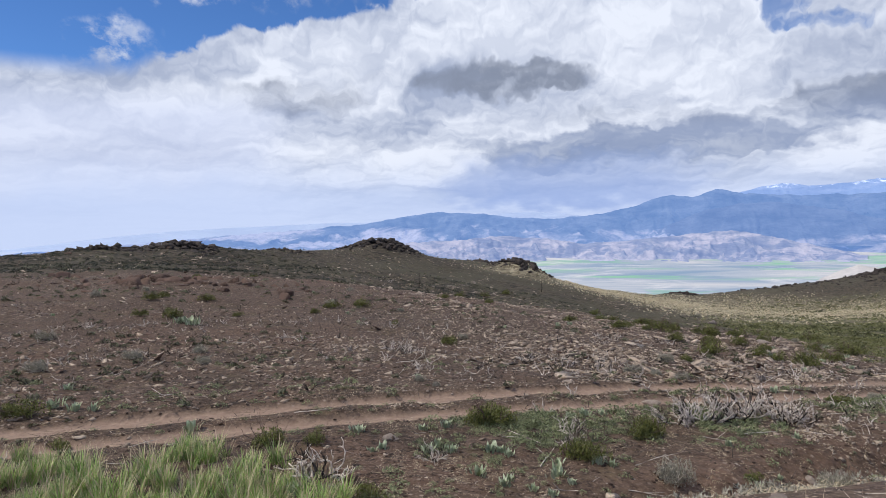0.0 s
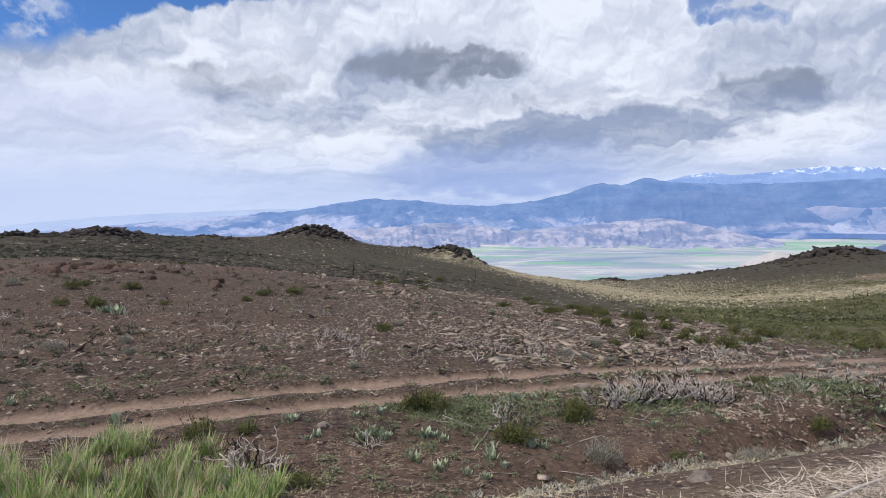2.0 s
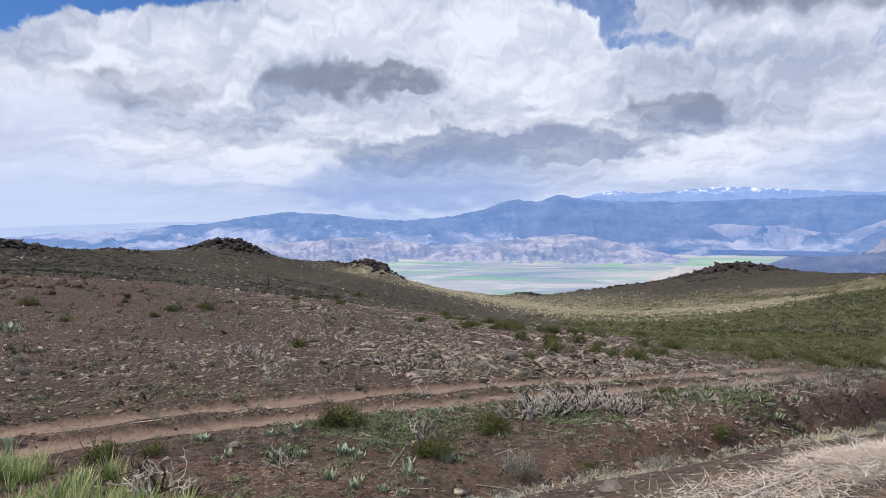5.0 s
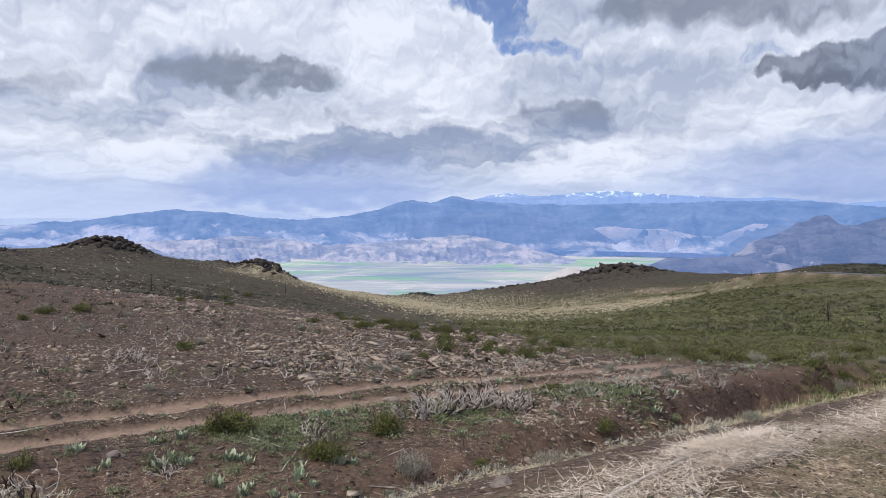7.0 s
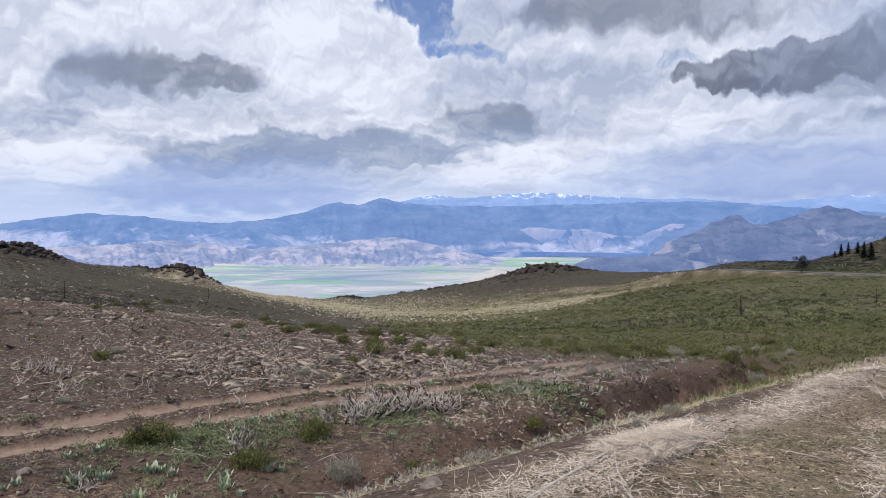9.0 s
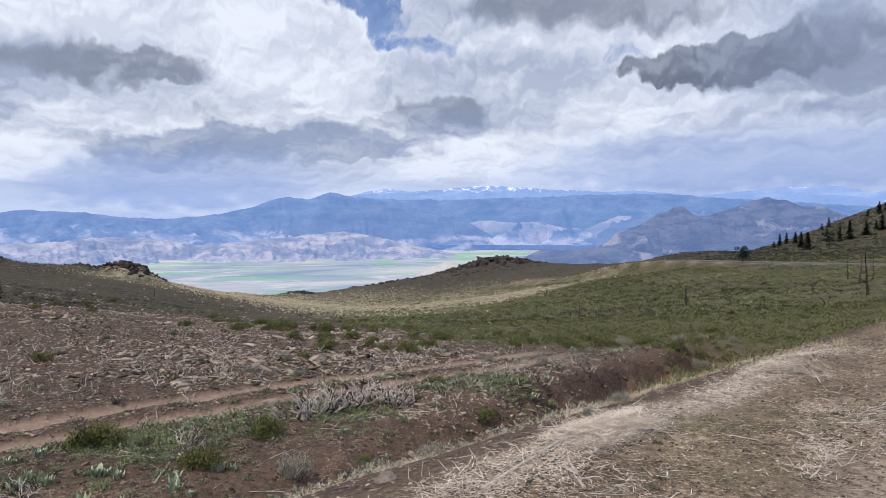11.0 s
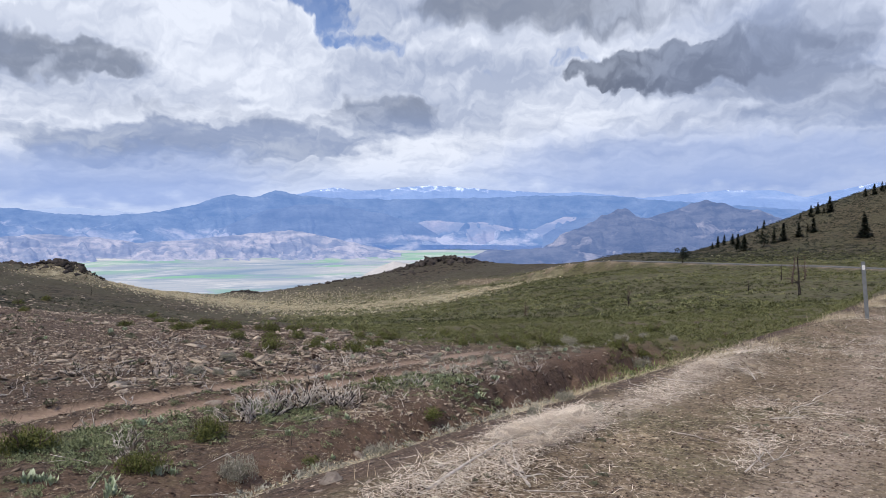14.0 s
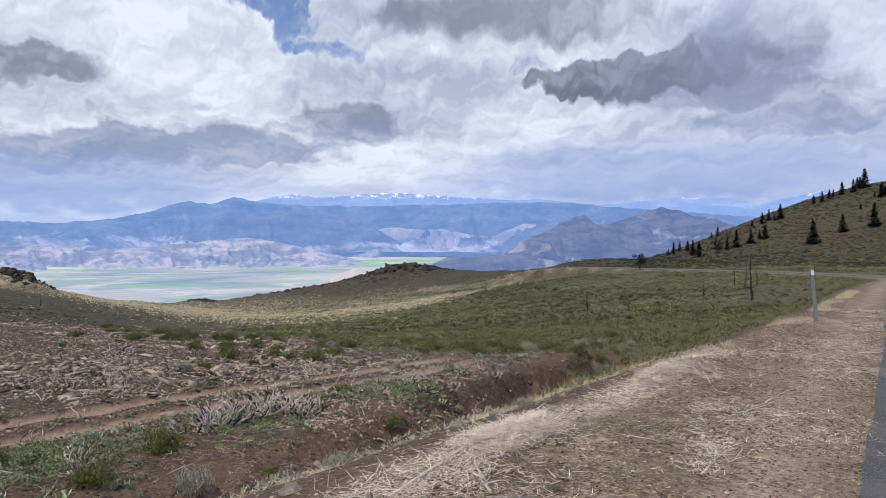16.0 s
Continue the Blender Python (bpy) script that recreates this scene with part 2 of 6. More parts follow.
def ground_material():
    n = Nodes("ground")
    wide, mid, fine = n.noise(0.06, 4), n.noise(0.45, 5), n.noise(5.0, 6, 0.7)
    grit = n.cells(14.0, "Color")
    soil = n.mix(n.ramp(mid, 0.35, 0.65), (0.057, 0.038, 0.028), (0.114, 0.074, 0.053))
    soil = n.mix(n.ramp(n.noise(0.16, 5, 0.65), 0.52, 0.66, 0.0, 0.7), soil, (0.135, 0.072, 0.048))
    soil = n.mix(n.ramp(wide, 0.4, 0.65), soil, (0.078, 0.057, 0.042))
    soil = n.mix(n.ramp(fine, 0.47, 0.75), soil, (0.165, 0.115, 0.086))
    # dark specks: charcoal, plus crevice shade painted into the soil
    soil = n.mix(n.ramp(n.noise(6.0, 6, 0.88), 0.49, 0.43), soil, (0.020, 0.014, 0.012))
    soil = n.mix(n.math("MULTIPLY", n.ramp(n.cells(13.0), 0.30, 0.12), n.ramp(n.noise(2.5, 4, 0.7), 0.42, 0.58)), soil, (0.21, 0.155, 0.125))
    soil = n.mix(n.ramp(n.noise(22.0, 4, 0.8), 0.53, 0.62, 0.0, 0.6), soil, (0.25, 0.185, 0.145))
    moss = n.math("MULTIPLY", n.ramp(n.noise(0.6, 5, 0.7), 0.52, 0.66), n.ramp(n.noise(3.0, 4, 0.7), 0.45, 0.6))
    soil = n.mix(n.math("MULTIPLY", moss, 0.6), soil, (0.10, 0.085, 0.04))
    # pale chips of stone among the soil
    chips = n.math("MULTIPLY", n.ramp(n.cells(5.5), 0.24, 0.14), n.ramp(n.noise(0.22, 4), 0.46, 0.62))
    soil = n.mix(n.math("MULTIPLY", chips, 0.85), soil, (0.40, 0.335, 0.285))
    # the dull hills behind the brow
    hill = n.mix(n.ramp(n.noise(0.8, 7, 0.82), 0.44, 0.57), (0.016, 0.013, 0.010), (0.108, 0.088, 0.058))
    hill = n.mix(n.ramp(n.noise(0.05, 4, 0.6), 0.45, 0.62), hill, (0.068, 0.062, 0.04))
    soil = n.mix(n.attr("hill"), soil, hill)
    crag = n.mix(n.ramp(n.noise(0.9, 6, 0.75), 0.4, 0.65), (0.03, 0.026, 0.022), (0.10, 0.085, 0.07))
    soil = n.mix(n.math("MULTIPLY", n.attr("rock"), n.ramp(n.noise(0.3, 5, 0.7), 0.3, 0.5)), soil, crag)
    # dusty red wheel ruts
    dust = n.mix(n.ramp(fine, 0.3, 0.7), (0.235, 0.165, 0.127), (0.35, 0.257, 0.20))
    soil = n.mix(n.attr("rut"), soil, dust)
    # low green growth
    green = n.mix(n.ramp(n.noise(1.6, 6, 0.8), 0.42, 0.58), (0.04, 0.036, 0.021), (0.12, 0.122, 0.052))
    green = n.mix(n.ramp(n.noise(0.09, 3), 0.42, 0.6), green, (0.11, 0.10, 0.055))
    soil = n.mix(n.math("MULTIPLY", n.attr("sage"), n.ramp(n.noise(0.7, 5, 0.7), 0.34, 0.5)), soil, green)
    # dry pale bunch grass, its colour brightened for the sunlit patch
    straw = n.mix(n.ramp(n.noise(0.55, 7, 0.8), 0.42, 0.6), (0.20, 0.165, 0.105), (0.74, 0.66, 0.47))
    soil = n.mix(n.math("MULTIPLY", n.attr("straw"), n.ramp(n.noise(0.35, 7, 0.8), 0.36, 0.54)), soil, straw)
    # the road's shoulder: litter and gravel
    verge = n.mix(n.ramp(n.noise(1.3, 5, 0.65), 0.38, 0.62), (0.105, 0.078, 0.05), (0.22, 0.165, 0.115))
    verge = n.mix(n.ramp(n.noise(0.7, 5, 0.7, at=n.stretch(1.0, 1.0, 1.7)), 0.52, 0.64, 0.0, 0.6), verge, (0.12, 0.115, 0.055))
    verge = n.mix(n.ramp(n.noise(2.1, 5, 0.7), 0.58, 0.70, 0.0, 0.75), verge, (0.47, 0.37, 0.245))
    verge = n.mix(n.math("MULTIPLY", n.attr("wheel"), n.ramp(n.noise(1.8, 5, 0.7), 0.3, 0.6, 0.35, 0.95)), verge, n.mix(n.ramp(n.noise(18, 5, 0.7), 0.4, 0.62), (0.24, 0.185, 0.145), (0.40, 0.325, 0.265)))
    verge = n.mix(n.math("MULTIPLY", n.ramp(n.noise(21, 6, 0.8), 0.5, 0.62), n.ramp(n.noise(1.2, 5, 0.7), 0.4, 0.62, 0.2, 0.9)), verge, (0.52, 0.425, 0.31))
    verge = n.mix(n.ramp(n.cells(34.0), 0.22, 0.1), verge, (0.50, 0.44, 0.38))
    verge = n.mix(n.math("MULTIPLY", n.ramp(n.noise(17, 7, 0.85), 0.50, 0.42), n.ramp(n.noise(1.9, 5, 0.7), 0.36, 0.58, 0.25, 1.0)), verge, (0.045, 0.032, 0.023))
    mat = n.mix(n.ramp(n.noise(14, 6, 0.8), 0.4, 0.58), (0.20, 0.155, 0.12), (0.66, 0.57, 0.49))
    verge = n.mix(n.math("MULTIPLY", n.attr("windrow"), n.ramp(n.noise(9.0, 5, 0.8), 0.36, 0.56, 0.2, 0.9)), verge, mat)
    soil = n.mix(n.attr("verge"), soil, verge)
    # bare red earth of the ditch
    red = n.mix(n.ramp(n.noise(2.2, 6, 0.75), 0.35, 0.65), (0.09, 0.057, 0.042), (0.20, 0.13, 0.097))
    soil = n.mix(n.math("MULTIPLY", n.attr("cut"), n.ramp(n.noise(4.0, 6, 0.8), 0.3, 0.55, 0.2, 0.9)), soil, red)
    n.color(soil)
    n.bump(n.math("ADD", n.math("MULTIPLY", fine, 1.0), n.math("MULTIPLY", n.cells(9.0), 0.6)), 0.8, 0.06)
    return n.mat


def valley_material():
    n = Nodes("valley_floor")
    strip = n.stretch(0.0013, 0.0021, 0.0)
    sep = n.nt.nodes.new("ShaderNodeSeparateColor")
    n.nt.links.new(n.cells(2.6, "Color", strip), sep.inputs[0])
    broad = n.noise(0.7, 5, 0.6, 0.8, strip)
    # cloud shade on the valley is painted in as dark blue patches
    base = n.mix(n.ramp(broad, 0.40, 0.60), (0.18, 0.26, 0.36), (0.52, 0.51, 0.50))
    fields = n.math("MULTIPLY", n.ramp(sep.outputs[0], 0.46, 0.54), n.ramp(n.noise(1.3, 4, 0.6, 0.5, strip), 0.46, 0.54))
    base = n.mix(n.math("MULTIPLY", fields, n.ramp(sep.outputs[1], 0.0, 1.0, 0.4, 1.0)), base, (0.21, 0.45, 0.25))
    base = n.mix(n.ramp(n.noise(1.2, 6, 0.66, 2.0, strip), 0.52, 0.68), base, (0.68, 0.65, 0.62))
    # more painted cloud shade, in thin dark blue streaks
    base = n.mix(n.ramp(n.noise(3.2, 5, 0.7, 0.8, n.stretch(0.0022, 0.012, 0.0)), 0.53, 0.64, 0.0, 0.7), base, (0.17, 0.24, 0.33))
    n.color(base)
    # slight emission in place of haze
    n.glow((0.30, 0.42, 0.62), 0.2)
    return n.mat


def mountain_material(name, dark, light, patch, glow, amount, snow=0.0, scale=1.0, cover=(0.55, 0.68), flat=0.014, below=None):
    """Rock and forest with blue haze put into base colour and glow; below: bare pale ground only lies under about that
    height.
    """
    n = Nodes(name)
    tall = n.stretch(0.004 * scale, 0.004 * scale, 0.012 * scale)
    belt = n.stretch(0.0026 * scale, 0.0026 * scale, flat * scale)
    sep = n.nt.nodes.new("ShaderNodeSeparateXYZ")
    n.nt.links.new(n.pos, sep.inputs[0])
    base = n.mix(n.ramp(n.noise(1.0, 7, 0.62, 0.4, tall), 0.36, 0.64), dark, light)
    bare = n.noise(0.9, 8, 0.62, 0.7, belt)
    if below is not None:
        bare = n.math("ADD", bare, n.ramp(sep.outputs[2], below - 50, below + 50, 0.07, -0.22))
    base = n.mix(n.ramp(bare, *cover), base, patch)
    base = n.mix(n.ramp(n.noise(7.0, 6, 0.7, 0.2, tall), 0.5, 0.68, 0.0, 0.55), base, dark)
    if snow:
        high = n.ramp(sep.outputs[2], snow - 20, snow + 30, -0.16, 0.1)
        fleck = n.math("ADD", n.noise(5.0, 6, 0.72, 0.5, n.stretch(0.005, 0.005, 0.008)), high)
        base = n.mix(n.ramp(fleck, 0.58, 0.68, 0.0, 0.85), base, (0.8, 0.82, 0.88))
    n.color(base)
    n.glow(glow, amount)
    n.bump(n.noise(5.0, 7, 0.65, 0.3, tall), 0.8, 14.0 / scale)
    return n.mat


def asphalt_material():
    n = Nodes("asphalt", 0.85)
    base = n.mix(n.ramp(n.noise(45, 5, 0.75), 0.35, 0.65), (0.04, 0.043, 0.052), (0.15, 0.15, 0.16))
    base = n.mix(n.ramp(n.cells(38.0), 0.28, 0.16), base, (0.26, 0.255, 0.25))
    base = n.mix(n.ramp(n.noise(0.8, 5), 0.5, 0.75), base, (0.15, 0.145, 0.145))
    n.color(base)
    n.bump(n.noise(90, 3), 0.6, 0.01)
    return n.mat


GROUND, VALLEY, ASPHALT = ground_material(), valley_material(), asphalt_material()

# ---------------------------------------------------------------- plan of the land
# mounds shaped so that slopes and skyline fit the camera's view
SWELLS = [
    (-9, 20, -0.36, 17), (1, 22, 0.39, 17), (10, 19, 0.51, 17), (18, 12, -0.68, 17),
    (-25, 43, 0.12, 30), (-14, 48, 1.79, 30), (-3, 50, 0.45, 30), (7, 50, -0.39, 30),
    (17, 47, -0.09, 30), (26, 42, 0.66, 30), (36, 35, -2.33, 30), (43, 25, 1.83, 30),
    (-54, 102, 1.35, 58), (-32, 111, 3.41, 58), (-8, 115, -0.37, 58), (16, 114, -1.22, 58),
    (39, 108, -3.78, 58), (61, 98, -3.19, 58), (83, 80, 3.98, 58), (100, 58, -2.99, 58)]
HILLS = [
    (-94, 193, 8.77, 70), (-37, 212, 1.37, 70), (0, 215, 4.96, 70), (30, 213, 2.75, 70),
    (59, 207, -6.12, 70), (94, 193, -7.22, 70), (126, 174, -0.56, 70), (155, 149, 0.55, 70),
    (178, 120, 2.23, 70), (199, 81, -1.85, 70), (228, 154, 0.71, 50), (247, 121, -2.5, 50),
    (96, 357, -12.16, 90), (212, 303, 6.95, 90), (292, 228, -13.29, 90), (320, 185, 4.23, 90),
    (343, 139, 36.5, 90)]

HILLS += [(210, 187, 2.4, 16), (325, 155, -2.3, 30)]
# knobs of bare rock
KNOBS = [(168, 252, 1.4, 6), (-17, 173, 1.7, 8), (-11.5, 173.5, 1.3, 8), (20, 186, 3.0, 7), (8, 212, 1.0, 10), (160, 252, 1.2, 14), (174, 246, 2.0, 13), (-42, 114, 0.9, 9), (80, 249, 1.0, 7)]


def lattice(i, j, seed):
    h = np.sin(i * 127.1 + j * 311.7 + seed * 74.7) * 43758.5453
    return h - np.floor(h)


def vnoise(x, y, seed=0):
    """Smooth noise of -1 to 1 in the plan, one cell a metre."""
    i, j = np.floor(x), np.floor(y)
    fx, fy = x - i, y - j
    fx, fy = fx * fx * (3 - 2 * fx), fy * fy * (3 - 2 * fy)
    a, b = lattice(i, j, seed), lattice(i + 1, j, seed)
    c, d = lattice(i, j + 1, seed), lattice(i + 1, j + 1, seed)
    return 2 * (a + (b - a) * fx + (c - a) * fy + (a - b - c + d) * fx * fy) - 1


def fbm(x, y, octaves=4, seed=0):
    total, amp = 0.0, 0.5
    for k in range(octaves):
        total = total + amp * vnoise(x * 2 ** k + 17.3 * k, y * 2 ** k - 9.1 * k, seed + k)
        amp *= 0.5
    return total


def step(a, b, x):
    k = np.clip((x - a) / (b - a), 0, 1)
    return k * k * (3 - 2 * k)


def fitted_land(x, y):
    z = -2.02 + -0.0090 * x + -0.0463 * y
    for a, b, h, r in SWELLS + HILLS:
        z = z + h * np.exp(-((x - a) ** 2 + (y - b) ** 2) / r ** 2)
    for a, b, h, r in KNOBS:
        z = z + h * np.exp(-((x - a) ** 2 + (y - b) ** 2) / r ** 2)
    return z


def bearing(x, y):
    return np.degrees(np.arctan2(x, y))


# the road's centre line: straight past the camera, then a bend to the left round the basin
ROAD_WIDTH, ROAD_SHIFT = 6.9, 3.2
ROAD, _p, _a = [], np.array([3.2 * math.cos(radians(69)), -3.2 * math.sin(radians(69))]), 69.0
for _k in range(-40, 0):
    ROAD.append((_p[0] + _k * 3 * math.sin(radians(69)), _p[1] + _k * 3 * math.cos(radians(69))))
_s = 0.0
while _s < 300:
    ROAD.append((_p[0], _p[1]))
    if 128 < _s < 205:
        _a -= 3.0
    _p = _p + 3 * np.array([math.sin(radians(_a)), math.cos(radians(_a))])
    _s += 3
ROAD = np.array(ROAD)
ROAD_S = (np.arange(len(ROAD)) - 40) * 3.0


def road_z(s):
    return np.interp(s, [-120, 0, 18, 60, 130, 200, 300], [1.0, 0.0, -0.37, -2.0, -5.6, -7.6, -9.2])


def road_frame(x, y):
    """Metres along the road, and metres to the left of the asphalt's left edge near the camera."""
    shape = np.shape(x)
    x, y = np.ravel(x).astype(float), np.ravel(y).astype(float)
    s, v = np.zeros(len(x)), np.full(len(x), 999.0)
    near = np.flatnonzero(np.hypot(x, y) < 420)
    a, b = ROAD[:-1], ROAD[1:]
    e = (b - a) / 3.0
    for lot in np.array_split(near, max(1, len(near) // 20000)):
        dx, dy = x[lot, None] - a[None, :, 0], y[lot, None] - a[None, :, 1]
        along = np.clip(dx * e[:, 0] + dy * e[:, 1], 0, 3)
        side = dy * e[:, 0] - dx * e[:, 1]
        gap = np.hypot(dx - along * e[:, 0], dy - along * e[:, 1])
        k = gap.argmin(1)
        r = np.arange(len(lot))
        s[lot] = ROAD_S[k] + along[r, k]
        v[lot] = np.sign(side[r, k]) * gap[r, k] - ROAD_SHIFT
    return s.reshape(shape), v.reshape(shape)


def shoulder(s):
    return np.interp(s, [0, 4, 6, 10, 14, 20, 40, 100], [3.2, 3.12, 2.95, 2.6, 2.3, 1.8, 1.6, 1.5])


def track_y(x):
    return 15.35 + 0.327 * x - 0.002 * x * x + 0.00045 * x ** 3


def ruts(x, y):
    """How deep a point lies in one of the two wheel ruts, 0 to 1."""
    gap = y - track_y(x) - 0.12 * vnoise(x * 0.4, x * 0.0 + 3)
    slope = np.sqrt(1 + (0.327 - 0.004 * x + 0.00135 * x * x) ** 2)
    off = np.abs(np.abs(gap / slope) - 0.68)
    return (1 - step(0.27, 0.46, off)) * step(20.5, 16.5, x) * step(-40, -30, x)


def ditch_line(s):
    return np.interp(s, [0, 11, 18, 25, 32], [6.6, 8.3, 9.4, 10.4, 10.8])


def plateau_edge(az):
    return np.interp(az, [-60, -32, -20, -14, -8, -3, 0, 4, 8, 12, 18, 22, 30, 34, 42, 48, 54, 58, 64, 70, 100],
                     [106, 106, 120, 136, 158, 172, 184, 204, 188, 208, 246, 266, 292, 300, 305, 290, 315, 340, 362, 385, 300])


def land(x, y):
    """The ground's height."""
    x, y = np.asarray(x, float), np.asarray(y, float)
    r, az = np.hypot(x, y), bearing(x, y)
    nat = fitted_land(np.clip(x, -400, 500), np.clip(y, -120, 500))
    relief = fbm(x * 0.9, y * 0.9, 3, 5) * 0.10 + fbm(x * 0.12, y * 0.12, 3, 9) * np.clip(r / 60, 0.25, 1.2) * 0.5
    rut = ruts(x, y)
    nat = nat + relief * (1 - 0.85 * rut) * step(2, 9, r) - 0.09 * rut
    # the plateau breaks off to the valley
    edge = plateau_edge(az)
    valley = np.interp(r, [0, 1200, 1800, 3000, 4400, 5000], [-120, -140, -156, -156, -128, -118])
    valley = valley - 30 * step(1800, 4400, r) * step(6, -14, az)
    fall = step(0, 1, np.clip((r - edge) / (1500 - edge), 0, 1) ** 0.62)
    nat = nat * (1 - fall) + valley * fall
    # roadside ditch, washed out into a gully
    s, v = road_frame(x, y)
    off = v - ditch_line(s) - 0.5 * vnoise(s * 0.35, s * 0 + 1)
    depth = np.interp(s, [2, 8, 14, 20, 25, 31, 37], [0, 0.3, 0.6, 1.1, 1.55, 1.2, 0])
    nat = nat - depth * np.where(off > 0, np.exp(-(off / 1.1) ** 4), np.exp(-(off / 1.9) ** 2)) * (1 + 0.3 * vnoise(x * 1.3, y * 1.3, 4) + 0.35 * fbm(x * 2.6, y * 2.6, 3, 6))
    # the road on its bank
    vb = shoulder(s)
    top = road_z(s) - 0.025 * np.maximum(v, 0) - 0.02 * np.maximum(-6.9 - v, 0) + 0.03 * fbm(x * 1.7, y * 1.7, 3, 2) * step(0.05, 0.6, v)
    top = top + 0.12 * np.exp(-((v - vb + 0.22) / 0.35) ** 2) * (0.6 + 0.5 * vnoise(s * 0.5, s * 0, 8)) * step(45, 25, s)
    w = np.where(v > -3.4, step(0, 1, (v - vb) / np.interp(s, [0, 60, 120], [5.2, 5.5, 4.0])), step(0, 1, (-7.6 - v) / 5.0))
    w = np.maximum(w, step(235, 285, s))
    return top * (1 - w) + nat * w


def gz(x, y):
    return float(land(np.array([x]), np.array([y]))[0])

# ---------------------------------------------------------------- land


def grid_mesh(name, X, Y, Z, materials, closed=False):
    """A mesh over a grid of points; closed joins the last column to the first."""
    rows, cols = X.shape
    me = bpy.data.meshes.new(name)
    co = np.stack([X, Y, Z], -1).reshape(-1, 3)
    i = np.arange(rows - 1)[:, None] * cols
    j = np.arange(cols if closed else cols - 1)[None, :]
    k = (j + 1) % cols
    quads = np.stack([i + j, i + k, i + cols + k, i + cols + j], -1).reshape(-1, 4)
    me.vertices.add(len(co))
    me.vertices.foreach_set("co", co.ravel())
    me.loops.add(quads.size)
    me.loops.foreach_set("vertex_index", quads.ravel())
    me.polygons.add(len(quads))
    me.polygons.foreach_set("loop_start", np.arange(len(quads)) * 4)
    me.polygons.foreach_set("loop_total", np.full(len(quads), 4))
    me.polygons.foreach_set("use_smooth", np.ones(len(quads), bool))
    for m in materials:
        me.materials.append(m)
    me.update(calc_edges=True)
    return me, quads


def band_straw(x, y):
    """The strip of pale dry grass across the basin, where sunlight is put into the colour."""
    az, r = bearing(x, y), np.hypot(x, y)
    mid = np.interp(az, [2, 10, 18, 29, 38, 47, 54], [170, 188, 190, 190, 205, 225, 245]) + 14 * vnoise(x * 0.03, y * 0.03, 3)
    wide = np.interp(az, [2, 10, 22, 32, 40, 47, 56], [6, 16, 44, 38, 17, 8, 5])
    return np.exp(-((r - mid) / wide) ** 2) * step(1, 9, az) * (1 - 0.9 * step(37, 45, az)) * step(60, 50, az)


def band_sage(x, y):
    """Green growth on the basin's slope and along its bottom."""
    az, r = bearing(x, y), np.hypot(x, y)
    lean = vnoise(x * 0.05, y * 0.05, 6)
    k = step(17, 26, az + 3 * lean) * step(28, 38, r + 4 * lean) * step(260, 215, r) * (1 - 0.9 * band_straw(x, y))
    hill = 0.3 * step(48, 56, az) * step(200, 240, r)
    return np.clip(np.maximum(k * step(-25, 5, r - 8 * (33 - az)) , hill), 0, 1)


def rocky(x, y):
    """Bare dark rock on the knobs and crests."""
    k = 0.0 * x
    for a, b, h, r in KNOBS:
        k = np.maximum(k, np.exp(-((x - a) ** 2 + (y - b) ** 2) / (1.1 * r) ** 2))
    az, r = bearing(x, y), np.hypot(x, y)
    return np.maximum(k, 0.4 * np.exp(-((az - 31) / 9) ** 2) * step(232, 268, r + 14 * vnoise(x * 0.03, y * 0.03, 5)) * step(420, 380, r))


def build_ground():
    az = np.radians(np.concatenate([np.arange(-35, 72, 0.22), np.arange(72, 325, 4.0)]))
    r = np.concatenate([[0.01], np.arange(0.5, 3, 0.25), np.geomspace(3, 9.9, 50), np.geomspace(10, 24, 125), np.geomspace(24.4, 60, 55), np.geomspace(61.2, 450, 100), np.geomspace(470, 4950, 48)])
    R, A = np.meshgrid(r, az, indexing="ij")
    X, Y = R * np.sin(A), R * np.cos(A)
    Z = land(X, Y)
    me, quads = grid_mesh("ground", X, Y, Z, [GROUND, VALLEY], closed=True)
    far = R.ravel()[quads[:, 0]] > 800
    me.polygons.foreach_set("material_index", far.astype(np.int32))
    s, v = road_frame(X, Y)
    verge = step(0.5, -0.1, v - shoulder(s)) * step(-11, -8, v)
    off = v - ditch_line(s)
    cut = np.exp(-((off - 0.3) / 2.0) ** 4) * step(4, 9, s) * step(37, 31, s)
    for key, value in (("rut", ruts(X, Y)), ("sage", band_sage(X, Y)), ("straw", band_straw(X, Y)), ("verge", verge), ("cut", cut), ("windrow", np.exp(-((v - shoulder(s) + 0.2) / 0.27) ** 2) * step(4.2, 5.6, s) * step(11.5, 9.5, s)), ("wheel", np.exp(-((v - 0.7 - 0.12 * vnoise(s * 0.3, s * 0, 4)) / 0.42) ** 2)), ("rock", rocky(X, Y)), ("hill", step(48, 75, R + 8 * vnoise(X * 0.1, Y * 0.1, 12)) + 0 * X)):
        layer = me.attributes.new(key, "FLOAT", "POINT")
        layer.data.foreach_set("value", np.ascontiguousarray(value.ravel(), dtype=np.float32))
    ob = new("ground", me)
    return tagged(ob, "stony brown slope with a grassy basin above a wide valley", "ground", kind="structure")


build_ground()


